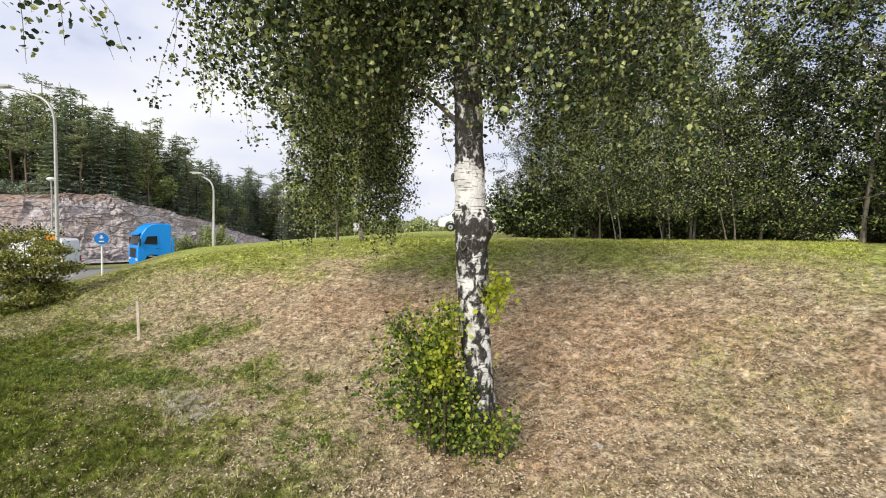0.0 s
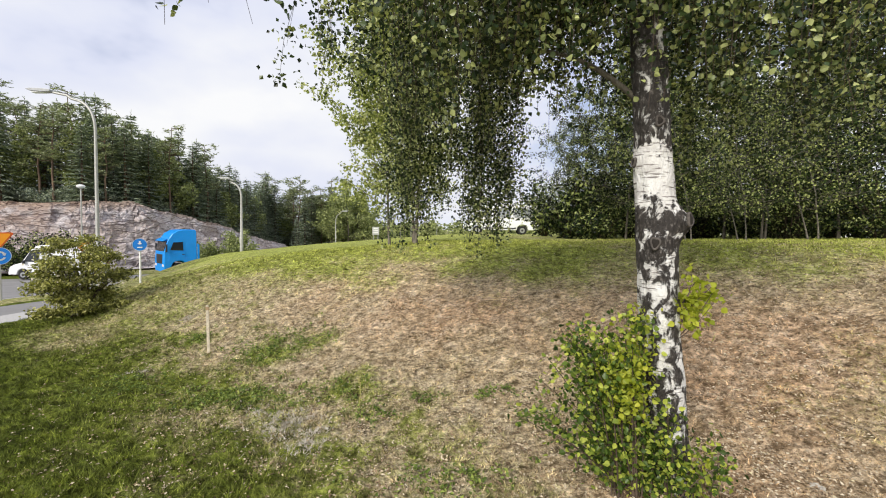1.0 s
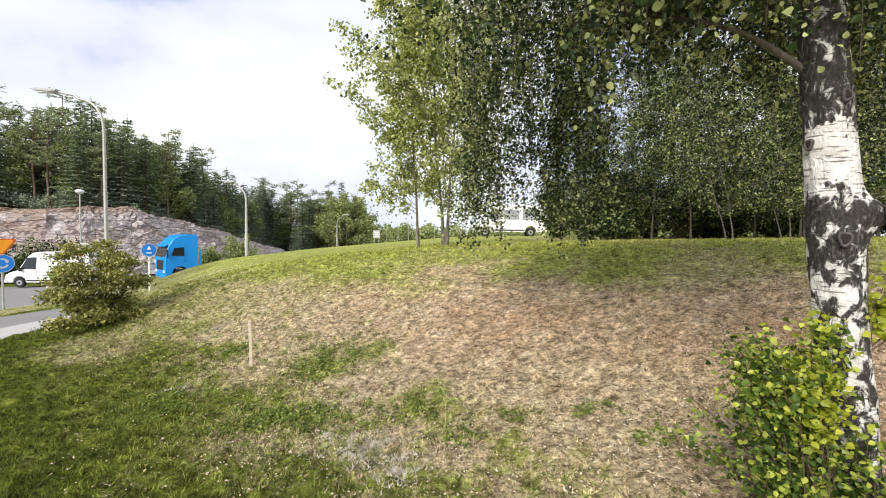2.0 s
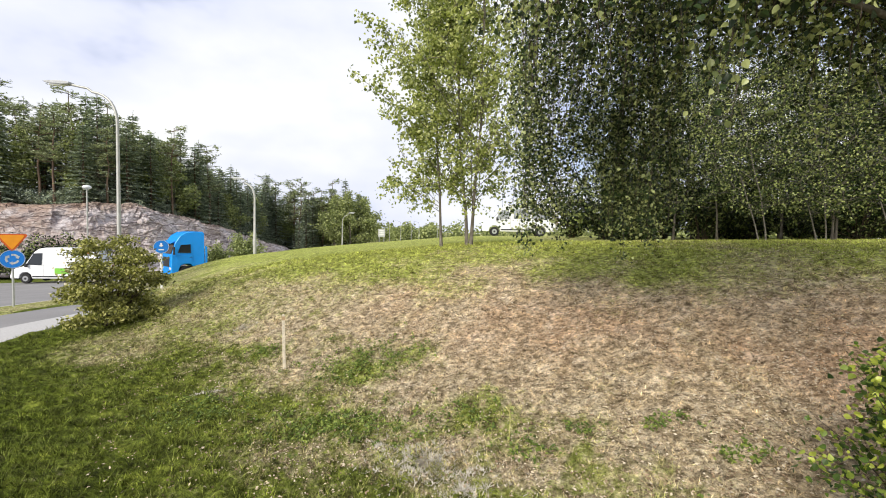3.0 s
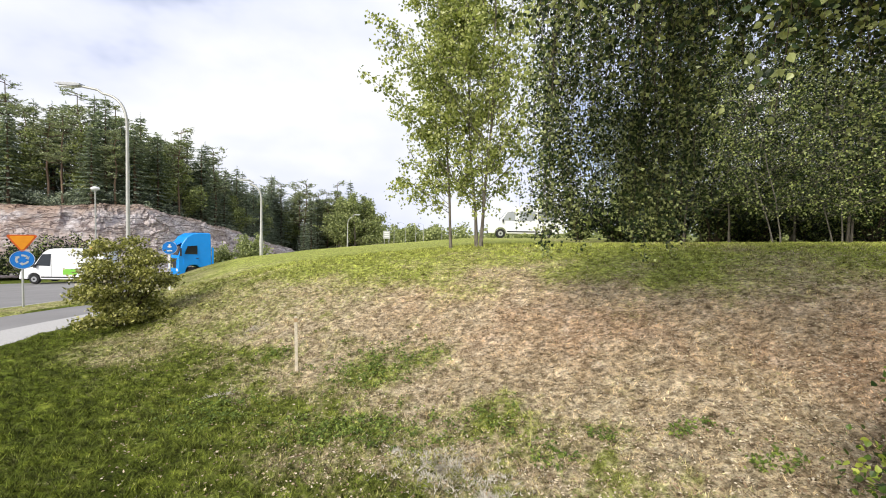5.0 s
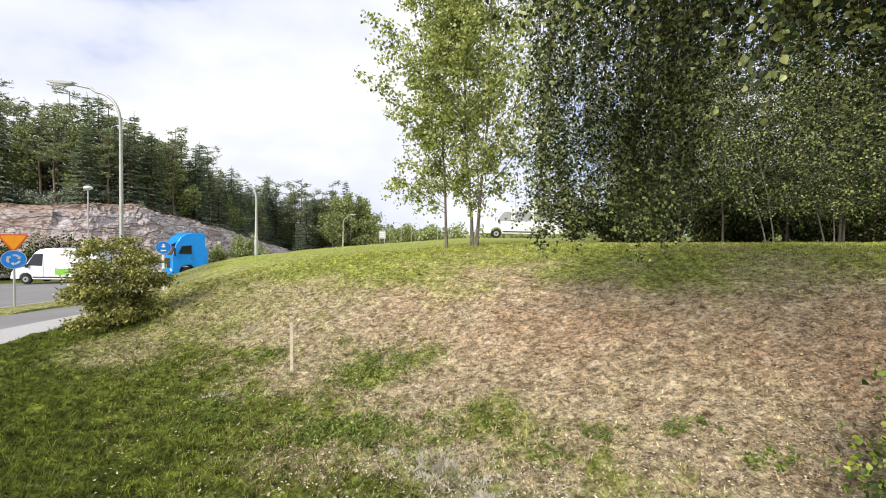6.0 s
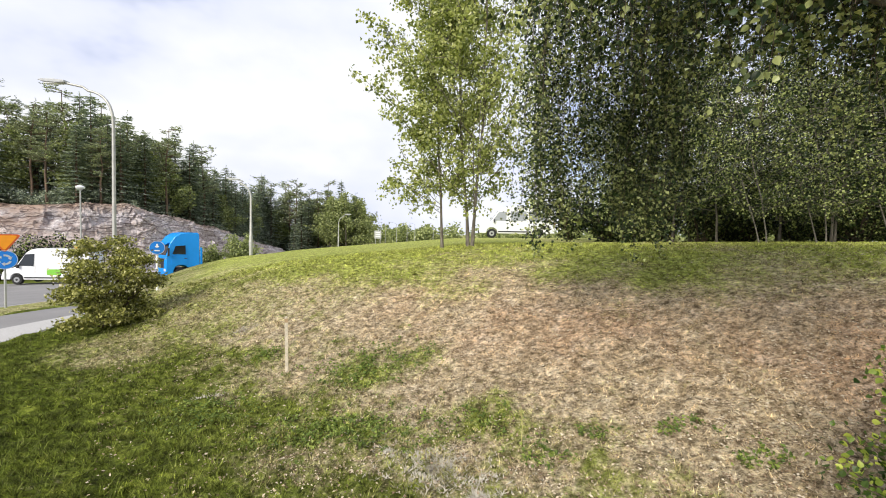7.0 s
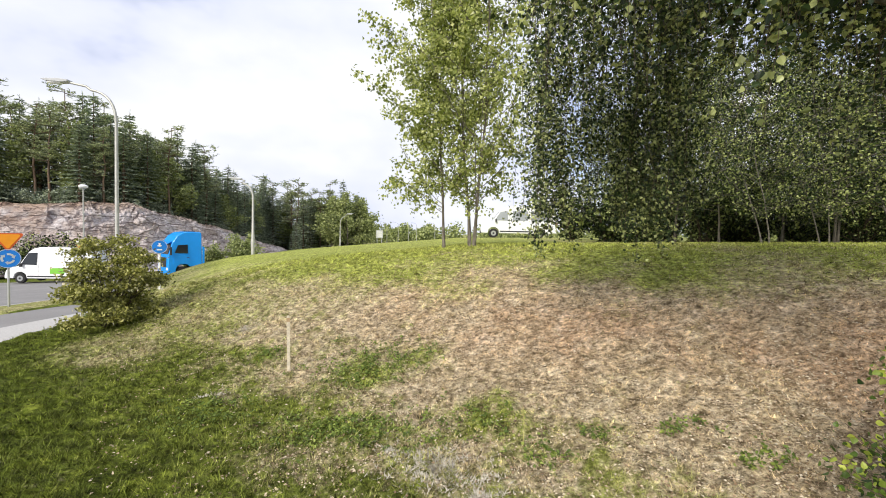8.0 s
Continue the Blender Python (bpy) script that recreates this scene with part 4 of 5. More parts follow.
    for q in range(84):
        a0 = r.uniform(0, 2 * np.pi)
        b = np.array([0.33 + 0.13 * math.cos(a0) - 0.08 - r.uniform(0, 0.22), 3.50 + 0.12 * math.sin(a0), 0.42])
        out = np.array([r.normal(-0.13, 0.26), r.normal(0.03, 0.14), 0])
        hgt = r.uniform(0.42, 1.08) * (1.0 - 0.40 * min(1, abs(out[0] + 0.25) / 0.6))
        if q % 3 == 0:
            b = b * (0, 0, 1) + (0.12 + r.normal() * 0.08, 3.44 + r.normal() * 0.03, 0)
        if q % 5 == 0:
            b = b * (0, 0, 1) + (0.05 + r.normal() * 0.05, 3.36 + r.normal() * 0.02, 0)
            out, hgt = np.array([r.normal(0.0, 0.07), r.normal(0.05, 0.04), 0]), r.uniform(0.85, 1.32)
        if q % 9 == 2:
            b = b * (0, 0, 1) + (0.36 + r.normal() * 0.06, 3.33 + r.normal() * 0.03, 0)
            out, hgt = np.array([r.normal(0.02, 0.08), r.normal(-0.02, 0.05), 0]), r.uniform(0.25, 0.5)
        if q % 6 == 3:
            out, hgt = np.array([r.normal(-0.42, 0.12), r.normal(0.06, 0.09), 0]), r.uniform(0.75, 1.15)
        pts = curve_points(b, b + out * 0.4 + (0, 0, hgt * 0.6), b + out * 1.1 + (0, 0, hgt), 7)
        tube(stems, pts + inv, np.linspace(0.006, 0.002, 7), 4)
        m = int((80 if q % 5 == 0 else 150) * hgt + 16)
        tt = r.uniform(0.55 if q % 5 == 0 else 0.05, 1.0, m)
        lp = np.stack([np.interp(tt, np.linspace(0, 1, 7), pts[:, e]) for e in range(3)], 1) + r.normal(size=(m, 3)) * 0.052
        ovate_cloud(high if q % 10 == 0 else sl, lp + inv, 0.038, 0.031, r)
    put("shoot_wood", stems, M["twig"], birch)
    put("upper_foliage", high, M["sprig_leaf"], birch, "yellow-green leafy shoots against the stem")["kind"] = "stuff"
    put("foot_foliage", sl, M["shoot_leaf"], birch, "bright green leafy shoots round the foot")
    stems, sl = Geo(), Geo()
    for q in range(9):
        b = np.array(knot_spot(-35 + r.uniform(-15, 15), r.uniform(1.5, 1.72)))
        e = np.array([0.48 + r.normal() * 0.035, 3.42 + r.normal() * 0.05, 1.84 + r.normal() * 0.085])
        pts = curve_points(b, (b + e) / 2 + (0, 0, -0.04), e, 6)
        tube(stems, pts + inv, np.linspace(0.005, 0.002, 6), 4)
        tt = r.uniform(0.25, 1.05, 32)
        lp = np.stack([np.interp(tt, np.linspace(0, 1, 6), pts[:, k]) for k in range(3)], 1) + r.normal(size=(32, 3)) * 0.04
        ovate_cloud(sl, lp + inv, 0.046, 0.038, r, 0.2)
    put("sprig_wood", stems, M["twig"], birch)
    put("sprig", sl, M["sprig_leaf"], birch, "yellow-green sprig growing from the stem")["kind"] = "stuff"


make_birch()


# ---- broadleaved trees ----
def broadleaf(seed, height, trunk_r, low, crown_r, limbs, leaves, leaf, lean=(0.0, 0.0), up=0.9, narrow=0.55, jitter=0.22, hang=0.3, stems=1, fine=True, thin=0.0):
    """Wood and leaves of a tree that stands at the origin."""
    r = np.random.default_rng(seed)
    wood, cloud = Geo(), Geo()
    tw, weight = [], []
    for st in range(stems):
        n = 14
        t = np.linspace(0, 1, n)
        wob = np.cumsum(r.normal(size=(n, 2)) * 0.012 * height, 0) * t[:, None]
        off = np.array([r.normal() * 0.15, r.normal() * 0.15]) * st
        spine = np.stack([lean[0] * t ** 1.3 + wob[:, 0] + off[0] * (1 + 3 * t), lean[1] * t ** 1.3 + wob[:, 1] + off[1] * (1 + 3 * t), height * t * (1 - 0.1 * st) - 0.1], 1)
        tube(wood, spine, trunk_r * (1 - 0.9 * t) * (1 + 0.5 * np.exp(-t * 30)), 9)
        for q in range(limbs):
            f = low + (0.97 - low) * (q + r.uniform(0, 1)) / limbs
            p0 = np.array([np.interp(f, t, spine[:, e]) for e in range(3)])
            g = (f - low) / (1 - low)
            reach = crown_r * (narrow + (1 - narrow) * math.sin(math.pi * min(1, g * 1.25 + 0.2))) * (1 - 0.72 * g ** 2.2) * r.uniform(0.6, 1.15)
            az = r.uniform(0, 2 * np.pi)
            d = np.array([math.cos(az), math.sin(az), 0])
            p2 = p0 + d * reach + (0, 0, up * reach * r.uniform(0.3, 1.1))
            pts = curve_points(p0, p0 + d * reach * 0.55 + (0, 0, up * reach * 0.25), p2, 8)
            tube(wood, pts if fine else pts[::3], np.linspace(trunk_r * 0.30 * (1 - 0.6 * g), 0.006, 8 if fine else 3), 5 if fine else 3)
            for w in range(7):
                s0 = pts[r.integers(2, 8)]
                e = s0 + r.normal(size=3) * reach * 0.22 + d * reach * 0.10
                if fine and w < 4:
                    tube(wood, np.stack([s0, (s0 + e) / 2 + (0, 0, 0.03), e]), [0.010, 0.007, 0.003], 3)
                tw.append((s0, e))
                weight.append(np.linalg.norm(e - s0) + 0.15)
    weight = np.array(weight) / sum(weight)
    k = r.choice(len(tw), leaves, p=weight)
    a, b = np.array([q[0] for q in tw])[k], np.array([q[1] for q in tw])[k]
    u = r.uniform(0.1, 1.15, leaves)[:, None]
    p = a + (b - a) * u + r.normal(size=(leaves, 3)) * jitter
    p = p[(p[:, 2] > 0.25) & (r.uniform(0, 1, leaves) < 1 - thin * np.clip(1 - 2.4 * p[:, 2] / height, 0, 1))]
    leaf_cloud(cloud, p, leaf, leaf * 0.8, r, hang=hang)
    return wood, cloud


def plant(name, parts_, at, bark, leaf, label, category="tree", group=""):
    t = thing(name, at, label, category, group)
    wood, cloud = parts_
    put("trunk", wood.mesh("trunk", True), M[bark], t)
    put("crown", cloud, M[leaf], t)
    return t


def on_ground(x, y, dz=0.0):
    return float(ground_z(np.array(x), np.array(y))) + dz


def at_ground(x, y, turn=0.0, size=1.0, dz=0.0):
    return pose(x, y, on_ground(x, y, dz), 0, 0, turn) @ Matrix.Diagonal((size, size, size, 1))


plant("young_tree", broadleaf(5, 9.6, 0.031, 0.09, 1.45, 70, 22000, 0.083, (-0.75, 0.0), 1.35, jitter=0.075, thin=0.45), at_ground(-2.87, 11.36), "grey_bark", "bright_leaf",
      "slender young tree with sunlit yellow-green leaves on mound", group="pair of young trees")
plant("young_tree", broadleaf(8, 10.4, 0.037, 0.08, 1.3, 60, 20000, 0.083, (-0.15, 0.1), 1.4, jitter=0.075, stems=2, thin=0.6), at_ground(-2.25, 11.5), "grey_bark", "bright_leaf",
      "taller young tree with two leafy stems on mound", group="pair of young trees")


def make_wood():
    """The dense dark wood along the top of the mound."""
    protos = []
    for q, (h, cr, low, n) in enumerate(((6.4, 2.0, 0.18, 14000), (7.4, 2.2, 0.16, 15500), (5.6, 1.9, 0.13, 13000))):
        protos.append(broadleaf(40 + q, h, 0.036, low, cr, 44, n, 0.066, (0.3 * (q - 1), 0.1), 0.45, narrow=0.9, jitter=0.065, stems=1 + (q == 2)))
    made = [None] * 3
    spots = [(5.05, 13.5, 0), (7.5, 14.3, 1), (7.25, 12.3, 2), (4.9, 15.6, 1), (9.4, 12.4, 0), (10.6, 10.6, 1), (12.6, 9.4, 2),
             (6.2, 16.8, 1), (3.9, 17.8, 0), (9.2, 16.6, 0), (11.6, 14.2, 1), (14.2, 11.6, 0), (12.9, 17.4, 2), (16.5, 9.0, 1), (8.0, 20.0, 1), (15.5, 15.0, 1), (4.6, 21.5, 1)]
    r = np.random.default_rng(3)
    for q, (x, y, k) in enumerate(spots):
        m = at_ground(x, y, r.uniform(0, 360), r.uniform(0.90, 1.10) * (1.36 if x > 8.5 else (0.88, 1.05)[q % 2]))
        if made[k] is None:
            made[k] = plant("woodland_tree", protos[k], m, "grey_bark", "wood_leaf_shaded", "tall broadleaved tree with dark dense crown at wood edge", group="trees of the wood")
        else:
            copy_thing(made[k], m)


make_wood()


def make_edge_trees():
    """Slender leaning stems in pairs along the edge of the wood."""
    first = None
    for q, (x, y, turn, size) in enumerate(((4.75, 11.2, -12, 0.86), (5.95, 11.0, 25, 0.95), (7.6, 10.9, 8, 1.12))):
        m = at_ground(x, y, turn, size)
        if first is None:
            first = plant("slender_tree", broadleaf(61, 5.6, 0.019, 0.15, 1.4, 34, 7000, 0.066, (-1.1, 0.2), 0.5, narrow=0.8, jitter=0.08, stems=2), m, "pale_bark", "edge_leaf_lit",
                          "slender leaning tree with twin pale stems", group="slender trees at the wood's edge")
        else:
            copy_thing(first, m)


make_edge_trees()


def make_shrub(name, x, y, width, height, leaves, leaf, mat, label, seed, lift=0.12, group="", base=2.0, stemcount=34, lobes=0.0):
    r = np.random.default_rng(seed)
    stems, cloud = Geo(), Geo()
    ends = []
    for q in range(stemcount):
        az, out = r.uniform(0, 2 * np.pi), width / 2 * r.uniform(0.35, 1.0)
        hgt = height * r.uniform(0.12 if lobes else 0.35, 1.0) * math.sqrt(max(0.1, 1 - (out / (width / 2) * 0.8) ** 2))
        e = np.array([math.cos(az) * out, math.sin(az) * out, hgt])
        pts = curve_points((0.08 * math.cos(az), 0.08 * math.sin(az), -0.05), e * (0.35, 0.35, 0.7), e, 7)
        tube(stems, pts if leaf < 0.1 else pts[::3], np.linspace(0.02, 0.004, 7 if leaf < 0.1 else 3), 5 if leaf < 0.1 else 3)
        ends.append(pts)
    ends = np.array(ends)
    k, u = r.integers(0, len(ends), leaves), base + (6 - base) * r.uniform(0, 1, leaves) ** 0.7
    i = np.minimum(u.astype(int), 5)
    p = ends[k, i] + (ends[k, i + 1] - ends[k, i]) * (u - i)[:, None] + r.normal(size=(leaves, 3)) * (width * 0.05, width * 0.05, height * 0.04)
    # flat spreading sprays at the ends of the branches
    m = int(leaves * lobes)
    tips = ends[r.integers(0, len(ends), m), 6] + r.normal(size=(m, 3)) * (width * 0.075, width * 0.075, height * 0.022)
    p[:m] = tips
    p = p[p[:, 2] > lift]
    leaf_cloud(cloud, p, leaf, leaf * 0.55, r, hang=0.15)
    t = thing(name, at_ground(x, y), label, "shrub", group)
    put("branchwork", stems, M["twig"], t)
    put("foliage", cloud, M[mat], t)
    return t


def make_roadside_bush():
    t = make_shrub("bush", -9.28, 9.3, 1.55, 1.9, 14000, 0.072, "bush_leaf", "rounded roadside bush with olive leaves and pale seed heads", 12, stemcount=46, lobes=0.72, base=1.2, lift=0.05)
    r = np.random.default_rng(5)
    g = Geo()
    a, e = r.uniform(0, 2 * np.pi, 120), r.uniform(0, 1.3, 120)
    p = np.stack([np.cos(a) * np.cos(e) * 1.0, np.sin(a) * np.cos(e) * 1.0, 0.75 + 1.15 * np.sin(e)], 1) * r.uniform(0.75, 0.98, (120, 1))
    leaf_cloud(g, p, 0.055, 0.05, r, hang=0)
    put("seed_head", g, M["berry"], t, "pale seed heads")["kind"] = "stuff"


make_roadside_bush()
for q, (sx, sy, sw, sh) in enumerate(((-24.8, 39.5, 3.6, 3.0), (-22.0, 40.2, 4.0, 3.2), (-27.5, 42, 3.2, 2.8))):
    make_shrub("verge_shrub", sx, sy, sw, sh, 2600, 0.24, "far_leaf", "broad green shrub on the verge below the rock", 60 + q, group="shrubs below the rock")
for q, (sx, sy, sw, sh) in enumerate(((3.4, 15.2, 1.6, 1.2), (6.2, 15.6, 2.4, 1.5), (8.5, 14.8, 2.6, 1.5), (10.8, 13.0, 2.6, 1.5), (13.2, 11.0, 2.6, 1.5), (4.4, 16.6, 2.4, 1.5), (7.6, 17.0, 2.8, 1.6), (10.4, 15.6, 2.8, 1.6), (15.4, 9.4, 2.6, 1.6), (5.4, 14.8, 2.2, 2.2), (7.4, 15.6, 2.4, 2.4), (9.6, 13.8, 2.4, 2.4), (12.2, 12.0, 2.4, 2.4), (3.2, 17.0, 3.0, 3.0), (6.0, 18.2, 3.0, 3.2), (9.0, 17.6, 3.0, 3.2), (12.0, 15.6, 3.0, 3.2), (14.6, 12.8, 3.0, 3.0), (16.5, 10.5, 3.0, 3.0), (13.8, 9.2, 2.2, 2.2), (3.6, 23, 4.0, 3.4), (7.2, 23, 4.0, 3.4), (10.8, 22, 4.0, 3.6), (14.4, 20, 4.0, 3.6), (17.5, 16.5, 4.0, 3.6), (19.5, 12.5, 4.0, 3.4), (5.4, 20.5, 3.4, 3.2), (9.0, 20.5, 3.4, 3.2), (12.6, 18.4, 3.4, 3.2), (15.8, 15.2, 3.4, 3.2), (18, 20, 5, 4), (20.5, 18, 5, 4), (22, 21, 5, 4), (15, 23, 5, 4), (23, 14, 5, 4))):
    make_shrub("undergrowth_shrub", sx, sy, sw, sh, 2200, 0.12 if sw < 2.8 else 0.19, "wood_leaf_shaded", "dark leafy undergrowth beneath the trees", 80 + q, lift=0.02, group="undergrowth of the wood", base=0.3)
for q, (sx, sy) in enumerate(((8.3, 12.7), (9.7, 11.5), (11.2, 10.2), (12.9, 8.7), (14.6, 7.7))):
    make_shrub("edge_shrub", sx, sy, 2.4, 2.1 + 0.3 * (q % 3), 5200, 0.078, "wood_leaf_shaded", "leafy dark green shrub at the edge of the wood", 140 + q, lift=0.02, group="shrubs at the wood's edge", base=0.6, lobes=0.4)
for q, (sx, sy) in enumerate(((-38.2, 37.3), (-36.2, 38.0), (-40.6, 36.9), (-43.5, 36.5), (-47.5, 36.5), (-52, 35.5))):
    make_shrub("verge_shrub", sx, sy, 3.6 if q < 3 else 4.2, 4.2 if q < 3 else 2.3 + 0.2 * q, 2400, 0.24, "wood_leaf_shaded", "dark shrub at the foot of the rock", 70 + q, group="shrubs below the rock")


# ---- the pine wood on the hill ----
def fronds(g, base, tip, r, count, length, width, droop=0.15):
    """Flat needle sprays to both sides along a conifer's branch."""
    base, tip = np.asarray(base, float), np.asarray(tip, float)
    d = tip - base
    ln = np.linalg.norm(d) + 1e-9
    d = d / ln
    side = np.cross(d, (0, 0, 1.0))
    side /= np.linalg.norm(side) + 1e-9
    u = r.uniform(0.12, 1.02, count)
    p = base + d * (u * ln)[:, None] + r.normal(size=(count, 3)) * 0.035
    sgn = r.choice((-1.0, 0.0, 1.0), count)[:, None]
    out = d * 0.75 + side * sgn * 0.75 + r.normal(size=(count, 3)) * (0.16, 0.16, 0.12) + (0, 0, -droop)
    out /= np.linalg.norm(out, axis=1)[:, None]
    across = np.cross(out, (0, 0, 1.0)) + r.normal(size=(count, 3)) * 0.28
    across /= np.linalg.norm(across, axis=1)[:, None] + 1e-9
    le = length * r.uniform(0.6, 1.2, count)[:, None] * (1.15 - 0.45 * u)[:, None]
    wi = width * r.uniform(0.7, 1.2, count)[:, None]
    mid = p + out * le * 0.45
    v = np.stack([p, mid + across * wi / 2, p + out * le, mid - across * wi / 2], 1)
    q = np.arange(count)[:, None] * 4
    g.add(v.reshape(-1, 3), np.concatenate([q + np.array([[0, 1, 2]]), q + np.array([[0, 2, 3]])]))


def spruce(seed, height, spread):
    r = np.random.default_rng(seed)
    wood, cloud = Geo(), Geo()
    tube(wood, [(0, 0, -0.4), (0, 0, height * 0.5), (0, 0, height)], [0.16, 0.09, 0.01], 7)
    z = height * 0.06
    while z < height * 0.985:
        f = 1 - z / height
        tier = r.uniform(0.8, 1.12)
        n = 8 if f > 0.25 else 5
        for b in range(n):
            az = 2 * np.pi * (b + r.uniform(0, 0.8)) / n
            reach = spread * (0.05 + 0.95 * f ** 0.9) * tier * r.uniform(0.6, 1.12)
            d = np.array([math.cos(az), math.sin(az), 0])
            p0 = np.array([0, 0, z + r.uniform(-0.12, 0.12)])
            p1, p2 = p0 + d * reach * 0.6 + (0, 0, -0.16 * reach), p0 + d * reach + (0, 0, -0.22 * reach)
            fronds(cloud, p0, p1, r, int(4 + 7 * reach), 0.46, 0.16)
            fronds(cloud, p1, p2, r, int(3 + 6 * reach), 0.40, 0.15, 0.05)
        z += 0.30 + 0.34 * f
    fronds(cloud, (0, 0, height * 0.93), (0, 0, height * 1.02), r, 10, 0.3, 0.08, -0.4)
    return wood, cloud


def pine(seed, height):
    r = np.random.default_rng(seed)
    wood, cloud = Geo(), Geo()
    spine = np.stack([np.cumsum(r.normal(size=8) * 0.12), np.cumsum(r.normal(size=8) * 0.12), np.linspace(-0.4, height, 8)], 1)
    tube(wood, spine, np.linspace(0.15, 0.03, 8), 7)
    for q in range(30):
        f = 0.36 + 0.64 * r.uniform() ** 0.8
        p0 = np.array([np.interp(f, np.linspace(0, 1, 8), spine[:, e]) for e in range(3)])
        az, reach = r.uniform(0, 2 * np.pi), r.uniform(0.9, 2.2) * (1.25 - f * 0.8)
        e = p0 + (math.cos(az) * reach, math.sin(az) * reach, reach * r.uniform(-0.1, 0.55))
        tube(wood, np.stack([p0, (p0 + e) / 2 + (0, 0, -0.08), e]), [0.05, 0.035, 0.012], 4)
        for w in range(4):
            c = p0 + (e - p0) * r.uniform(0.45, 1.05) + r.normal(size=3) * 0.14
            tips = r.normal(size=(3, 3)) * (0.42, 0.42, 0.16) + (0, 0, 0.12)
            for tip in tips:
                fronds(cloud, c, c + tip, r, 11, 0.30, 0.10, -0.25)
    return wood, cloud


def make_hill_wood():
    r = np.random.default_rng(14)
    kinds = []
    for q in range(3):
        kinds.append((spruce(100 + q, 11.5 + q, 2.6 + 0.2 * q), "pine_bark", "spruce", "dark green spruce with drooping branches on the hill", "spruce_tree"))
    for q in range(3):
        kinds.append((pine(120 + q, 11.5 + 0.8 * q), "pine_bark", "pine", "Scots pine with bare stem and clumped crown", "pine_tree"))
    for q in range(2):
        kinds.append((broadleaf(140 + q, 10.5 + q, 0.13, 0.16, 2.6, 30, 2300, 0.32, (0.2, 0), 0.7, jitter=0.24, fine=False), "grey_bark", "far_leaf", "light green birch among the hillside conifers", "hill_birch"))
    made = [None] * len(kinds)

    def stand(k, x, y, size):
        wide = size * (1.15 if k < 3 else 1.1)
        m = at_ground(x, y, r.uniform(0, 360)) @ Matrix.Diagonal((wide, wide, size, 1))
        if made[k] is None:
            w = kinds[k]
            made[k] = plant(w[4], w[0], m, w[1], w[2], w[3], group="trees of the hill")
        else:
            copy_thing(made[k], m)

    fx, fy = FOOT[:, 0], FOOT[:, 1]
    done = []
    for q in range(2600):
        s = r.uniform(RUN[1] - 6, RUN[-1])
        d = 9.0 + 11 * r.uniform() ** 1.5
        i = np.clip(np.searchsorted(RUN, s) - 1, 0, len(RUN) - 2)
        tx, ty = (FOOT[i + 1] - FOOT[i]) / (RUN[i + 1] - RUN[i])
        x, y = np.interp(s, RUN, fx) - ty * d, np.interp(s, RUN, fy) + tx * d
        if any((x - a) ** 2 + (y - b) ** 2 < 3.8 for a, b in done):
            continue
        dd, ss = foot_distance(np.array(x), np.array(y))
        if dd < 8.5:
            continue
        done.append((x, y))
        far = np.clip((s - 70) / 70, 0, 1)
        u = r.uniform()
        k = r.integers(3, 6) if u < 0.30 - 0.20 * far else (r.integers(6, 8) if u < 0.42 - 0.20 * far else r.integers(0, 3))
        stand(int(k), x, y, r.uniform(0.78, 0.99) * (1 + 0.10 * np.clip((80 - s) / 20, 0, 1) + 0.05 * np.clip((s - 76) / 12, 0, 1) + 0.12 * np.clip((s - 105) / 40, 0, 1)))
        if len(done) >= 185:
            break
    # the lower end of the wood, where it runs out along the road
    for q in range(78):
        x, y = r.uniform(-50, -22), r.uniform(98, 142)
        east = (x + 0.26 * y) / 9.0
        if east > 0.45:
            continue
        k = r.integers(6, 8) if r.uniform() < 0.75 + 0.6 * east else r.integers(0, 6)
        stand(int(k), x, y, r.uniform(1.12, 1.5) if k > 5 else r.uniform(1.0, 1.35))
    stand(0, -34.5, 88, 0.72)


make_hill_wood()


def make_hill_undergrowth():
    """Low dark growth under the edge of the pine wood, along the top of the rock."""
    r = np.random.default_rng(31)
    kinds = []
    for q in range(2):
        kinds.append(make_shrub("hill_shrub", -200 + 12 * q, 60, 4.6, 2.3 + 0.5 * q, 1900, 0.27, "spruce", "low dark evergreen growth along the rock's top", 300 + q, lift=0.0, group="undergrowth of the hill", base=0.3))
    first = [True, True]
    for s in np.arange(34, RUN[-1] - 6, 3.3):
        d = 10.0 + r.uniform(-0.6, 1.2)
        i = np.clip(np.searchsorted(RUN, s) - 1, 0, len(RUN) - 2)
        tx, ty = (FOOT[i + 1] - FOOT[i]) / (RUN[i + 1] - RUN[i])
        x, y = np.interp(s, RUN, FOOT[:, 0]) - ty * d, np.interp(s, RUN, FOOT[:, 1]) + tx * d
        k = int(r.integers(0, 2))
        m = pose(x, y, on_ground(x, y, 0.35), 0, 0, r.uniform(0, 360)) @ Matrix.Diagonal((*[r.uniform(0.75, 1.1)] * 3, 1))
        if first[k]:
            kinds[k].matrix_basis, first[k] = m, False
        else:
            copy_thing(kinds[k], m)


make_hill_undergrowth()


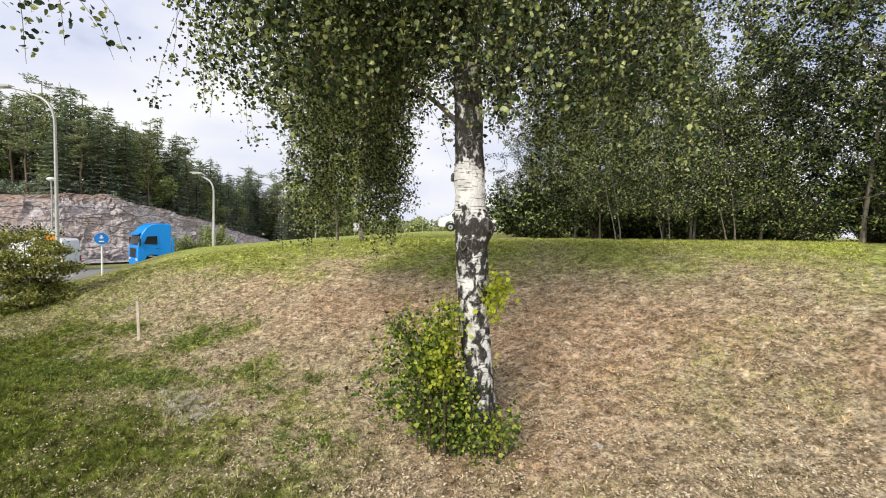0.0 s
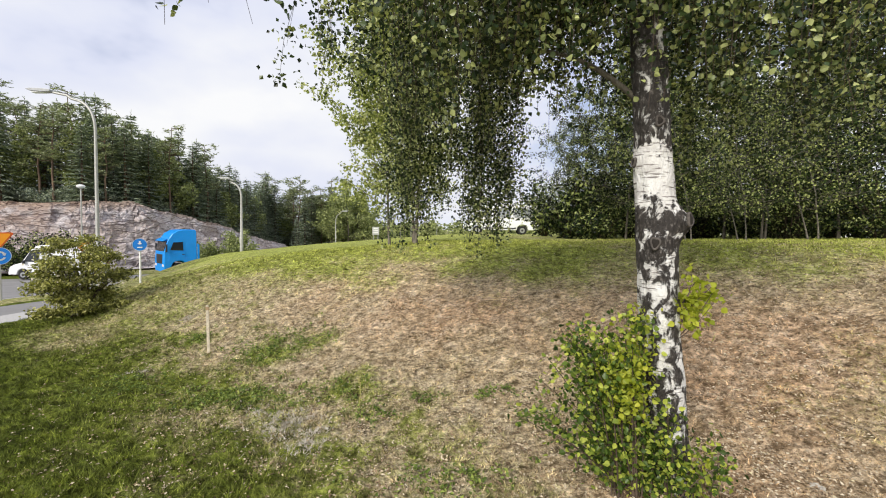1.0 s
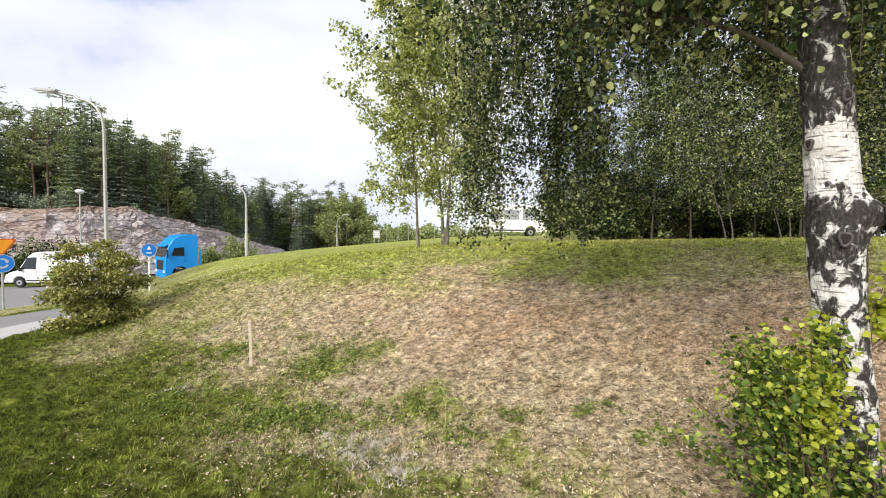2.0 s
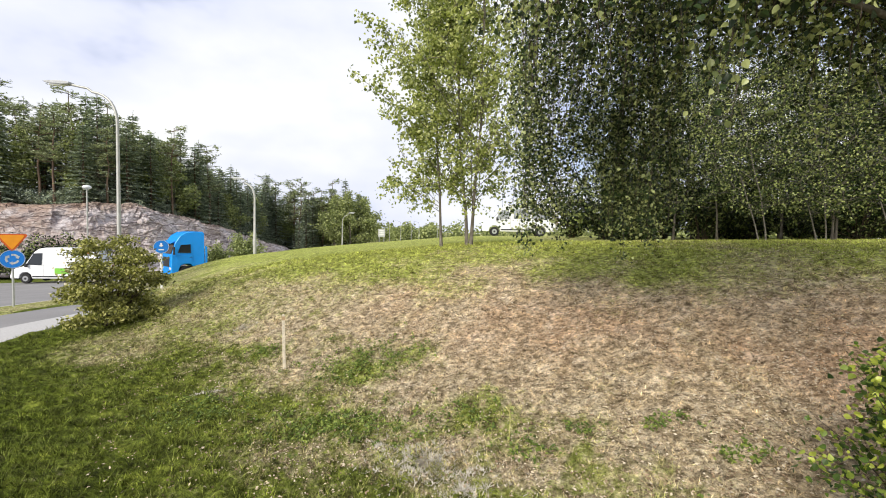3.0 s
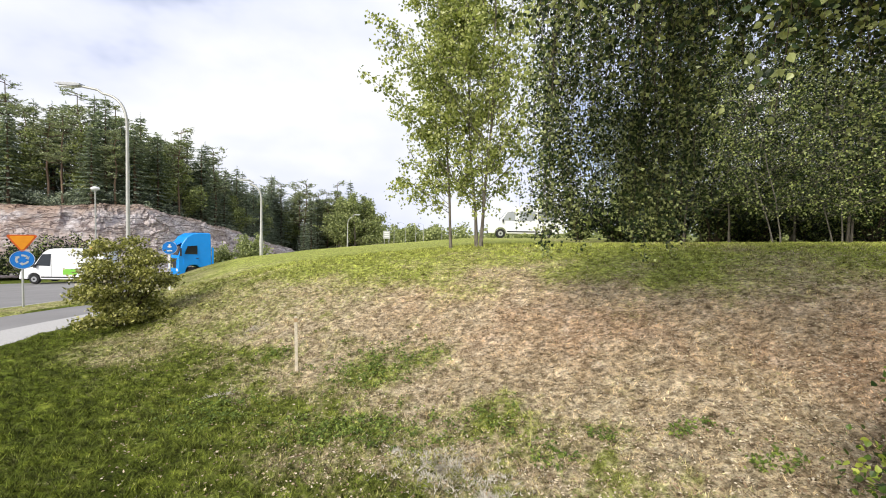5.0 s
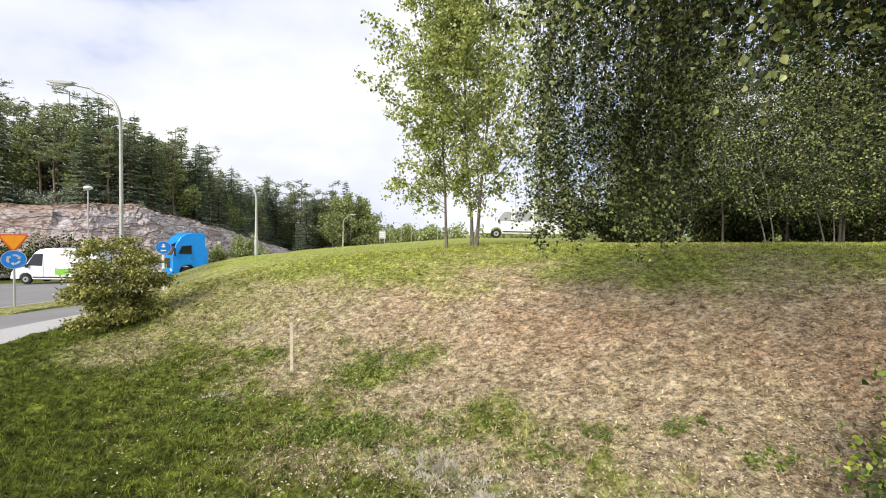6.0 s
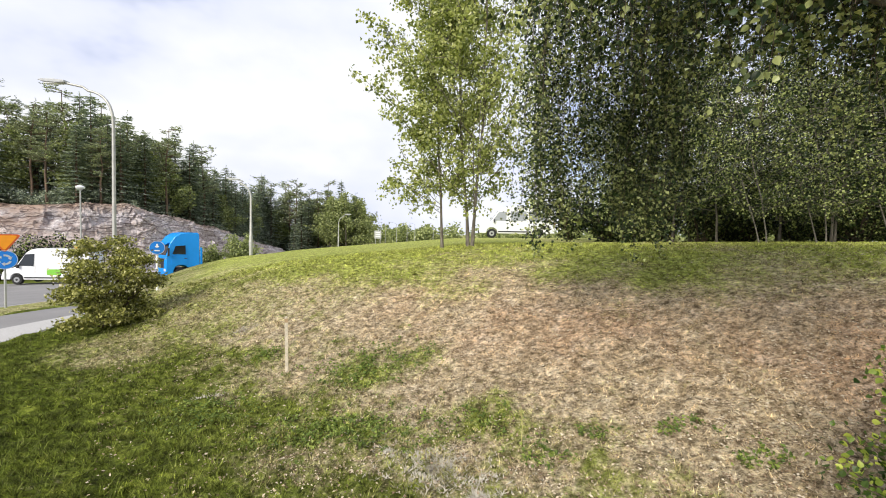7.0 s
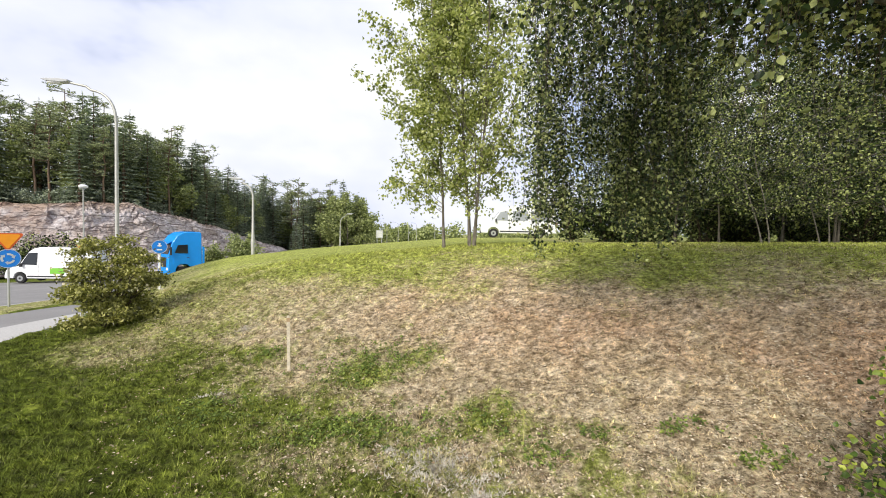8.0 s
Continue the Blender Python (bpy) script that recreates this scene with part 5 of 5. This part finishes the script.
def make_far_wood():
    """The wooded skyline far beyond the road."""
    r = np.random.default_rng(77)
    g = Geo()
    n = 190
    cx = np.concatenate([r.uniform(-90, 75, 130), r.uniform(60, 200, 60)])
    cy = r.uniform(205, 260, n)
    for x, y in zip(cx, cy):
        h = r.uniform(6.5, 11)
        z = on_ground(x, y)
        p = r.normal(size=(150, 3))
        p /= np.linalg.norm(p, axis=1)[:, None]
        p = p * (h * 0.42, h * 0.42, h * 0.52) * r.uniform(0.6, 1.05, (150, 1)) + (x, y, z + h * 0.5)
        leaf_cloud(g, p, 1.5, 1.1, r, hang=0.2)
    tagged(put("far_wood", g, M["far_leaf"]), "distant green wooded skyline beyond the road", "wood", kind="stuff")


make_far_wood()


# ---- lamps, signs and small things ----
def base_at(x, y, dz=0.0):
    return float(base_z(np.array(float(x)), np.array(float(y)))) + dz


def make_street_lamp(x, y, top, arm, turn=180.0, r=0.075):
    """A tall lamp with a swept arm; top: the height of the pole's bend over the road."""
    z = on_ground(x, y)
    h = top - z
    t = thing("street_lamp", pose(x, y, z, 0, 0, turn), "tall grey steel street lamp with curved outreach arm", "street lamp", "street lamps along the road")
    g = Geo()
    tube(g, [(0, 0, -0.3), (0, 0, 1.2), (0, 0, 1.25), (0, 0, h - 0.9)], [r * 1.25, r * 1.2, r, r * 0.72], 12)
    put("pole", g.mesh("pole", True), M["pole"], t)
    g = Geo()
    pts = np.concatenate([curve_points((0, 0, h - 0.95), (0, 0, h - 0.05), (0.75, 0, h + 0.05), 9), [(arm * 0.6, 0, h + 0.16), (arm, 0, h + 0.28)]])
    tube(g, pts, np.linspace(r * 0.75, r * 0.62, len(pts)), 10)
    put("arm", g.mesh("arm", True), M["pole"], t)
    prof = [(arm - 0.12, h + 0.26), (arm + 0.1, h + 0.245), (arm + 0.55, h + 0.28), (arm + 0.70, h + 0.34), (arm + 0.55, h + 0.37), (arm + 0.2, h + 0.365), (arm - 0.12, h + 0.33)]
    put("head", slab(prof, -0.11, 0.11, 0.02, 0.0), M["lamp_grey"], t, "flat grey lamp head")
    put("diffuser", box_mesh(0.4, 0.16, 0.03, 0.01, (arm + 0.32, 0, h + 0.25)), M["diffuser"], t)
    put("door", box_mesh(0.02, 0.09, 0.4, 0.004, (r * 1.2, 0, 0.75)), M["galv"], t)
    return t


make_street_lamp(-12.75, 13.8, 6.14, 1.5, 180, 0.058)
make_street_lamp(-14.82, 26.98, 4.96, 0.8, 182, 0.08)
make_street_lamp(-15.88, 51.94, 4.0, 0.9, 0, 0.06)
for lx, ly, lt in ((-22.5, 136, 5.3), (-20.3, 148, 5.6), (-17.0, 152, 5.5), (-14.8, 160, 5.8), (-7.5, 150, 5.7)):
    make_street_lamp(lx, ly, lt, 1.7, 180, 0.09)


def make_path_lamp(x, y, top):
    z = on_ground(x, y)
    t = thing("path_lamp", pose(x, y, z), "slim path lamp with a pale mushroom head", "lamp")
    g = Geo()
    tube(g, [(0, 0, -0.2), (0, 0, top - z - 0.1)], [0.055, 0.04], 10)
    put("pole", g.mesh("pole", True), M["pole"], t)
    bm = bmesh.new()
    bmesh.ops.create_uvsphere(bm, u_segments=20, v_segments=10, radius=0.26, matrix=Matrix.Translation((0, 0, top - z)) @ Matrix.Diagonal((1, 1, 0.55, 1)))
    put("shade", bm, M["diffuser"], t, "white domed shade")


make_path_lamp(-27.31, 29.19, 4.80)


def post(t, h, mat, r=0.03):
    g = Geo()
    tube(g, [(0, 0.05, -0.3), (0, 0.05, h)], [r, r], 12)
    put("post", g.mesh("post", True), mat, t)
    put("cap", disc_mesh(r * 1.15, 0.02, 14, Matrix.Translation((0, 0.05, h + 0.008)), 0.004), M["chassis"], t)


FLAT = Matrix.Rotation(radians(90), 4, "X")


def triangle(size, depth, at):
    """A triangle on its tip with rounded corners, facing -y."""
    bm = bmesh.new()
    k = size / 2
    rr, pts = size * 0.07, []
    for cx, cz, a0 in ((-k + rr, size * 0.30 - rr, 90), (0, -size * 0.566 + 2 * rr, 210), (k - rr, size * 0.30 - rr, 330)):
        for q in range(6):
            a = radians(a0 + q * 24)
            pts.append((cx + rr * math.cos(a), cz + rr * math.sin(a)))
    front = [bm.verts.new((x, at[1] - depth / 2, z + at[2])) for x, z in pts]
    back = [bm.verts.new((x, at[1] + depth / 2, z + at[2])) for x, z in pts]
    bm.faces.new(front)
    bm.faces.new(back[::-1])
    for i in range(len(front)):
        j = (i + 1) % len(front)
        bm.faces.new((front[i], back[i], back[j], front[j]))
    bmesh.ops.recalc_face_normals(bm, faces=bm.faces[:])
    return bm


def arc_arrow(r0, r1, a0, a1, y):
    """A flat white arrow that follows a circle."""
    bm = bmesh.new()
    n = 9
    rows = []
    for q in range(n):
        a = radians(a0 + (a1 - a0) * q / (n - 1))
        rows.append([bm.verts.new((w * math.cos(a), y, w * math.sin(a))) for w in (r0, r1)])
    for p, q in zip(rows[:-1], rows[1:]):
        bm.faces.new((p[0], p[1], q[1], q[0]))
    step = radians((a1 - a0) / abs(a1 - a0) * 32)
    a = radians(a1)
    m = (r0 + r1) / 2
    w = (r1 - r0) * 1.05
    tri = [(m - w, a), (m + w, a), (m, a + step)]
    bm.faces.new([bm.verts.new((x * math.cos(b), y, x * math.sin(b))) for x, b in tri])
    bmesh.ops.solidify(bm, geom=bm.faces[:], thickness=0.004)
    return bm


def make_yield_sign(x, y, turn, height, disc):
    z = base_at(x, y, 0.07)
    t = thing("give_way_sign", pose(x, y, z, 0, 0, turn), "amber give-way triangle with red border on a grey post", "road sign")
    post(t, height + 0.25, M["galv"])
    plate = put("triangle", triangle(0.70, 0.012, (0, 0, height)), M["sign_red"], t, "red-bordered triangle")
    put("field", triangle(0.56, 0.006, (0, -0.010, height + 0.004)), M["sign_amber"], plate, "amber field")
    if disc:
        c = height - 0.60
        d = put("disc", disc_mesh(0.30, 0.012, 40, Matrix.Translation((0, 0, c)) @ FLAT, 0.003), M["sign_blue"], t, "blue roundabout disc with white arrows")
        put("rim", rim_ring(0.296, 0.282, c), M["sign_white"], d)
        for q in range(3):
            b = 100 + q * 120
            put("arrow", arc_arrow(0.11, 0.17, b, b - 70, 0), M["sign_white"], d, "", Matrix.Translation((0, -0.011, c)))
        for w in (c + 0.15, c - 0.15):
            put("clamp", box_mesh(0.09, 0.03, 0.03, 0.004, (0, 0.02, w)), M["galv"], t)
    return t


def rim_ring(r1, r0, c):
    bm = bmesh.new()
    n = 40
    a, b = [], []
    for q in range(n):
        th = 2 * math.pi * q / n
        a.append(bm.verts.new((r1 * math.cos(th), -0.0105, c + r1 * math.sin(th))))
        b.append(bm.verts.new((r0 * math.cos(th), -0.0105, c + r0 * math.sin(th))))
    for q in range(n):
        j = (q + 1) % n
        bm.faces.new((a[q], a[j], b[j], b[q]))
    bmesh.ops.solidify(bm, geom=bm.faces[:], thickness=0.003)
    return bm


make_yield_sign(-16.75, 14.42, 44, 1.66 - base_at(-16.75, 14.42, 0.07), True)


def make_path_sign(x, y, turn, height, size=1.0):
    z = on_ground(x, y)
    t = thing("path_sign", pose(x, y, z, 0, 0, turn), "round blue path sign on a pale steel post", "road sign")
    post(t, height + 0.1, M["sign_white"], 0.032)
    at = Matrix.Translation((0, 0, height)) @ Matrix.Diagonal((size, 1, size, 1))
    d = put("disc", disc_mesh(0.30, 0.012, 40, FLAT, 0.003), M["sign_blue"], t, "blue disc with white marks", at)
    put("rim", rim_ring(0.297, 0.280, 0), M["sign_white"], d)
    put("mark", box_mesh(0.07, 0.006, 0.16, 0.002, (0, -0.012, 0.09)), M["sign_white"], d)
    put("mark", box_mesh(0.15, 0.006, 0.05, 0.002, (0, -0.0125, 0.05)), M["sign_white"], d)
    put("mark", box_mesh(0.20, 0.006, 0.055, 0.002, (0, -0.012, -0.13)), M["sign_white"], d)


make_path_sign(-12.45, 15.22, 34, 1.5 - on_ground(-12.45, 15.22), 0.75)


def make_far_yield(x, y, top):
    z = on_ground(x, y)
    t = thing("give_way_sign", pose(x, y, z, 0, 0, 40), "small amber give-way sign below a pale plate", "road sign")
    post(t, top - z + 0.1, M["galv"])
    plate = put("triangle", triangle(0.72, 0.012, (0, 0, top - z - 0.55)), M["sign_red"], t)
    put("field", triangle(0.60, 0.006, (0, -0.010, top - z - 0.546)), M["sign_amber"], plate)
    put("plate", box_mesh(0.75, 0.012, 0.26, 0.004, (0, 0, top - z - 0.12)), M["sign_white"], t, "pale plate")


make_far_yield(-25.64, 27.31, 1.32)


def make_far_board(x, y, top):
    """A tall direction board far along the road, with writing too small to read."""
    z = on_ground(x, y)
    t = thing("direction_board", pose(x, y, z, 0, 0, 10), "tall pale grey road direction board on two posts", "road sign")
    for s in (-0.32, 0.32):
        g = Geo()
        tube(g, [(s, 0.05, -0.3), (s, 0.05, top - z)], [0.04, 0.04], 10)
        put("post", g.mesh("post", True), M["galv"], t)
    plate = put("plate", box_mesh(0.95, 0.03, 1.1, 0.008, (0, 0, top - z - 0.55)), M["galv"], t, "pale grey plate")
    for q in range(3):
        put("line", box_mesh(0.62, 0.006, 0.10, 0.002, (0, -0.02, top - z - 0.25 - 0.28 * q)), M["sign_white"], plate)


make_far_board(-12.3, 59.3, 2.45)


def make_stake():
    x, y = -4.75, 6.5
    z = on_ground(x, y)
    t = thing("wooden_stake", pose(x, y, z, 1.5, -1, 20), "thin weathered wooden survey stake standing in grass", "stake")
    prof = [(-0.019, -0.15), (-0.019, 0.72), (-0.012, 0.74), (0.012, 0.74), (0.019, 0.72), (0.019, -0.15)]
    put("shaft", slab(prof, -0.012, 0.012, 0.003), M["stake"], t)
    put("painted_tip", box_mesh(0.041, 0.027, 0.05, 0.002, (0, 0, 0.69)), M["stake_tip"], t, "faded brown tip")


make_stake()


def make_stone(x, y, sx, sy, sz, seed):
    r = np.random.default_rng(seed)
    bm = bmesh.new()
    bmesh.ops.create_icosphere(bm, subdivisions=3, radius=1)
    for v in bm.verts:
        n = noise.noise(v.co * 1.6 + Vector((seed, 0, 0))) * 0.35 + noise.noise(v.co * 4.5) * 0.12
        v.co *= 1 + n
        v.co = Vector((v.co.x * sx, v.co.y * sy, v.co.z * sz))
    tagged(put("stone", bm, M["stone"], None, "", pose(x, y, on_ground(x, y, -sz * 0.25), 0, 0, r.uniform(0, 360))), "pale flat stone half sunk in the grass", "stone", "stones in the grass")


def make_dry_tussock(x, y, radius, count, seed):
    """A low tuft of bleached dead stems."""
    r = np.random.default_rng(seed)
    g = Geo()
    a, q = r.uniform(0, 2 * np.pi, count), radius * np.abs(r.normal(size=count)) * 0.75
    px, py = x + q * np.cos(a), y + q * np.sin(a) * 0.8
    p = np.stack([px - x, py - y, mound_z(px, py) + relief(px, py) - on_ground(x, y) - 0.005], 1)
    h = r.uniform(0.008, 0.03, count)
    b = r.uniform(0, 2 * np.pi, count)
    tip = p + np.stack([np.cos(b) * h * 1.8, np.sin(b) * h * 1.8, h], 1)
    s = np.stack([np.sin(b), -np.cos(b), np.zeros(count)], 1) * 0.006
    g.add(np.stack([p - s, p + s, tip], 1).reshape(-1, 3), np.arange(3 * count).reshape(-1, 3))
    tagged(put("dry_tussock", g, M["dry_stem"], None, "", pose(x, y, on_ground(x, y))), "bleached grey tuft of dead grass on the slope", "grass tuft", "dry tufts", "stuff")


make_dry_tussock(-2.85, 4.62, 0.30, 2600, 1)
make_dry_tussock(-2.5, 4.3, 0.24, 1500, 5)
make_dry_tussock(-3.2, 4.9, 0.16, 600, 4)
make_dry_tussock(-5.5, 6.1, 0.12, 500, 2)
make_dry_tussock(-6.05, 8.0, 0.22, 700, 3)
make_stone(-2.72, 4.62, 0.035, 0.028, 0.022, 2)


def make_weeds(x, y, rx, ry, count, seed, leaf=0.035):
    """Low broad-leaved weeds in the turf: small rosettes of flat leaves."""
    r = np.random.default_rng(seed)
    g = Geo()
    n = max(3, count // 9)
    cx, cy = x + rx * r.normal(size=n) * 0.6, y + ry * r.normal(size=n) * 0.6
    own = r.integers(0, n, count)
    px, py = cx[own] + r.normal(size=count) * 0.028, cy[own] + r.normal(size=count) * 0.028
    z0 = on_ground(x, y)
    p = np.stack([px - x, py - y, mound_z(px, py) + relief(px, py) - z0 + r.uniform(0.005, 0.05, count)], 1)
    leaf_cloud(g, p, leaf, leaf * 0.7, r, hang=-0.1, flat=0.5)
    tagged(put("weed_patch", g, M["weed_leaf"], None, "", pose(x, y, z0)), "low green broad-leaved weeds growing in the dry turf", "weeds", "weeds in the turf", "stuff")


for q, (wx, wy, wrx, wry, wn_) in enumerate(((-3.7, 6.4, 0.65, 0.40, 1500), (-5.25, 7.1, 0.3, 0.2, 320), (-4.0, 5.3, 0.45, 0.25, 800), (-3.45, 5.2, 0.4, 0.25, 700), (-5.4, 5.7, 0.5, 0.3, 800), (-2.6, 5.1, 0.5, 0.3, 500),
                                             (-1.5, 4.87, 0.14, 0.10, 120), (-0.8, 4.83, 0.20, 0.12, 160), (-0.44, 4.35, 0.16, 0.10, 150), (-1.95, 4.65, 0.25, 0.12, 180), (-1.2, 3.6, 0.6, 0.25, 500))):
    make_weeds(wx, wy, wrx, wry, wn_, 500 + q)


def make_stalk(x, y, h):
    t = thing("grass_stalk", pose(x, y, on_ground(x, y)), "single tall yellow grass stalk gone to seed", "grass stalk")
    g = Geo()
    tube(g, [(0, 0, -0.02), (0.01, 0, h * 0.6), (0.0, 0.01, h)], [0.004, 0.003, 0.002], 5)
    put("stem", g, M["straw"], t)
    g = Geo()
    r = np.random.default_rng(9)
    leaf_cloud(g, np.stack([r.normal(size=40) * 0.006, r.normal(size=40) * 0.006, r.uniform(h * 0.75, h, 40)], 1), 0.018, 0.008, r, hang=-0.5)
    put("seed_head", g, M["straw"], t)


make_stalk(-2.13, 4.72, 0.36)
make_stone(1.35, 3.45, 0.05, 0.035, 0.025, 4)


# ---- vehicles ----
def wheel(t, x, y, r, width, side):
    w = put("wheel", disc_mesh(r, width, 36, Matrix.Translation((x, y, r)) @ FLAT, r * 0.08), M["rubber"], t, "black tyre on a steel rim")
    put("rim", disc_mesh(r * 0.60, width * 0.25, 28, Matrix.Translation((x, y + side * width * 0.42, r)) @ FLAT, r * 0.05), M["rim"], w)
    put("hub", disc_mesh(r * 0.22, width * 0.3, 16, Matrix.Translation((x, y + side * width * 0.50, r)) @ FLAT, r * 0.04), M["chassis"], w)


def panel(pts, y, thick, side):
    """A thin plate on a vehicle's side, from its outline (x, z)."""
    bm = slab(pts, y, y + side * thick, 0.0)
    return bm


def make_truck(x, y, turn):
    t = thing("lorry", pose(x, y, base_at(x, y, 0.02), 0, 0, turn), "bright blue lorry with a tall sleeper cab on the road", "lorry")
    cab = [(1.42, 0.42), (1.50, 0.60), (1.50, 1.15), (1.46, 1.95), (1.22, 2.85), (0.86, 3.40), (0.45, 3.66), (-0.05, 3.74), (-0.78, 3.72), (-0.86, 3.55), (-0.86, 1.00),
           (0.02, 1.00), (0.10, 1.12), (0.30, 1.20), (0.62, 1.20), (0.86, 1.08), (0.98, 0.80), (1.02, 0.42)]
    put("cab", slab(cab, -1.24, 1.24, 0.06, 0.06, 1.9), M["truck_blue"], t, "bright blue painted cab")
    put("windscreen", slab([(1.475, 1.98), (1.255, 2.78), (1.225, 2.78), (1.445, 1.98)], -1.08, 1.08, 0.008), M["glass_dark"], t, "", pose(0.02, 0, 0.02))
    put("visor", slab([(1.36, 2.86), (1.50, 2.78), (1.52, 2.82), (1.22, 3.00)], -1.1, 1.1, 0.01), M["truck_blue"], t)
    for s in (-1, 1):
        door = put("door", panel([(1.12, 1.24), (1.12, 1.92), (0.02, 1.92), (0.02, 1.24)], s * 1.226, 0.022, s), M["truck_blue"], t)
        put("side_window", panel([(1.06, 2.02), (0.84, 2.62), (0.16, 2.66), (0.16, 1.98)], s * 1.246, 0.006, s), M["glass_dark"], door, "dark side window", pose(0, s * 0.116, 0, s * 3.43))
        put("handle", box_mesh(0.18, 0.03, 0.04, 0.008, (0.16, s * 1.255, 1.72)), M["chassis"], door)
        put("mirror", box_mesh(0.12, 0.14, 0.62, 0.03, (1.36, s * 1.36, 2.25)), M["chassis"], t)
        put("headlight", box_mesh(0.06, 0.42, 0.20, 0.03, (1.49, s * 0.95, 0.86)), M["lens"], t)
        put("fuel_tank", box_mesh(1.3, 0.55, 0.55, 0.08, (-2.0, s * 0.92, 0.72)), M["galv"], t)
        put("mudguard", slab([(-3.95, 1.02), (-3.85, 1.14), (-2.95, 1.14), (-2.85, 1.02), (-2.9, 1.0), (-3.9, 1.0)], s * 0.72, s * 1.22, 0.01), M["chassis"], t)
        put("side_fairing", slab([(-0.90, 0.45), (-0.90, 2.6), (-1.05, 2.5), (-1.05, 0.45)], s * 1.16, s * 1.22, 0.01), M["truck_blue"], t)
        wheel(t, 0.46, s * 1.08, 0.51, 0.32, s)
        wheel(t, -3.40, s * 0.98, 0.51, 0.52, s)
        put("tail_light", box_mesh(0.04, 0.3, 0.12, 0.01, (-4.32, s * 0.8, 0.85)), M["red_lens"], t)
    put("grille", box_mesh(0.05, 1.5, 0.75, 0.02, (1.485, 0, 1.35)), M["chassis"], t)
    put("bumper", box_mesh(0.28, 2.44, 0.30, 0.06, (1.36, 0, 0.50)), M["truck_blue"], t)
    put("roof_hatch", box_mesh(0.55, 0.9, 0.05, 0.015, (-0.35, 0, 3.745)), M["chassis"], t, "black roof air intake")
    put("chassis", slab([(0.9, 0.62), (0.9, 0.92), (-4.3, 0.92), (-4.3, 0.66)], -0.42, 0.42, 0.01), M["chassis"], t)
    put("fifth_wheel", disc_mesh(0.5, 0.1, 24, Matrix.Translation((-3.1, 0, 1.0)), 0.02), M["chassis"], t)


make_truck(-23.9, 34.6, 230)


def make_van(name, x, y, turn, size, height, label, stripe, camper, z):
    pane = M["camper_glass"] if camper else M["glass_dark"]
    t = thing(name, pose(x, y, z, 0, 0, turn) @ Matrix.Diagonal((size, size, size, 1)), label, "van")
    h = height
    body = [(2.92, 0.38), (2.96, 0.62), (2.88, 0.92), (2.60, 1.12), (2.05, 1.28), (1.38, h - 0.32), (1.10, h - 0.10), (0.70, h), (-2.75, h - 0.02), (-2.90, h - 0.16), (-2.95, 0.42),
            (-2.10, 0.36), (-2.02, 0.66), (-1.80, 0.82), (-1.50, 0.82), (-1.28, 0.66), (-1.20, 0.36), (1.48, 0.36), (1.56, 0.66), (1.78, 0.82), (2.08, 0.82), (2.30, 0.66), (2.38, 0.36)]
    put("body", slab(body, -0.99, 0.99, 0.05, 0.10, 1.15), M["van_white"], t, "white painted van body")
    put("windscreen", slab([(2.03, 1.34), (1.44, h - 0.36), (1.40, h - 0.36), (1.99, 1.34)], -0.84, 0.84, 0.006), pane, t, "", pose(0.035, 0, 0.035))
    lean = lambda s: pose(0, s * 0.116, 0, s * 5.71)
    for s in (-1, 1):
        put("side_window", panel([(1.86, 1.30), (1.40, h - 0.52), (0.80, h - 0.48), (0.80, 1.26)], s * 0.994, 0.006, s), pane, t, "dark cab window", lean(s))
        if camper:
            put("side_window", panel([(0.45, 1.28), (0.45, h - 0.45), (-0.75, h - 0.45), (-0.75, 1.28)], s * 0.994, 0.006, s), pane, t, "", lean(s))
            put("side_window", panel([(-1.0, 1.28), (-1.0, h - 0.45), (-2.4, h - 0.45), (-2.4, 1.28)], s * 0.994, 0.006, s), pane, t, "", lean(s))
        put("door_seam", panel([(0.70, 0.5), (0.70, h - 0.4), (0.685, h - 0.4), (0.685, 0.5)], s * 0.992, 0.003, s), M["chassis"], t)
        put("sill_trim", box_mesh(2.6, 0.03, 0.10, 0.01, (0.14, s * 0.995, 0.52)), M["chassis"], t)
        put("headlight", box_mesh(0.22, 0.20, 0.20, 0.04, (2.80, s * 0.78, 0.90)), M["lens"], t)
        put("tail_light", box_mesh(0.03, 0.14, 0.45, 0.01, (-2.95, s * 0.86, 1.05)), M["red_lens"], t)
        put("mirror", box_mesh(0.12, 0.18, 0.26, 0.03, (1.75, s * 1.12, 1.35)), M["chassis"], t)
        if stripe:
            put("side_marking", panel([(-0.1, 0.72), (-0.1, 1.15), (-1.25, 1.15), (-1.05, 0.72)], s * 0.994, 0.004, s), M["green_foil"], t, "green foil marking")
        wheel(t, 1.93, s * 0.86, 0.36, 0.24, s)
        wheel(t, -1.65, s * 0.86, 0.36, 0.24, s)
    put("bumper", box_mesh(0.2, 1.9, 0.26, 0.05, (2.90, 0, 0.48)), M["chassis"] if camper else M["van_white"], t)
    put("grille", box_mesh(0.06, 1.0, 0.18, 0.02, (2.91, 0, 0.82)), M["chassis"], t)


make_van("delivery_van", -32.2, 32.6, 186, 1.0, 2.65, "white delivery van with green side marking on road", True, False, base_at(-32.2, 32.6, 0.02))
make_van("camper_van", 2.35, 32.6, 176, 0.92, 2.5, "white parked camper van on the grass of the mound", False, True, on_ground(2.35, 32.6))
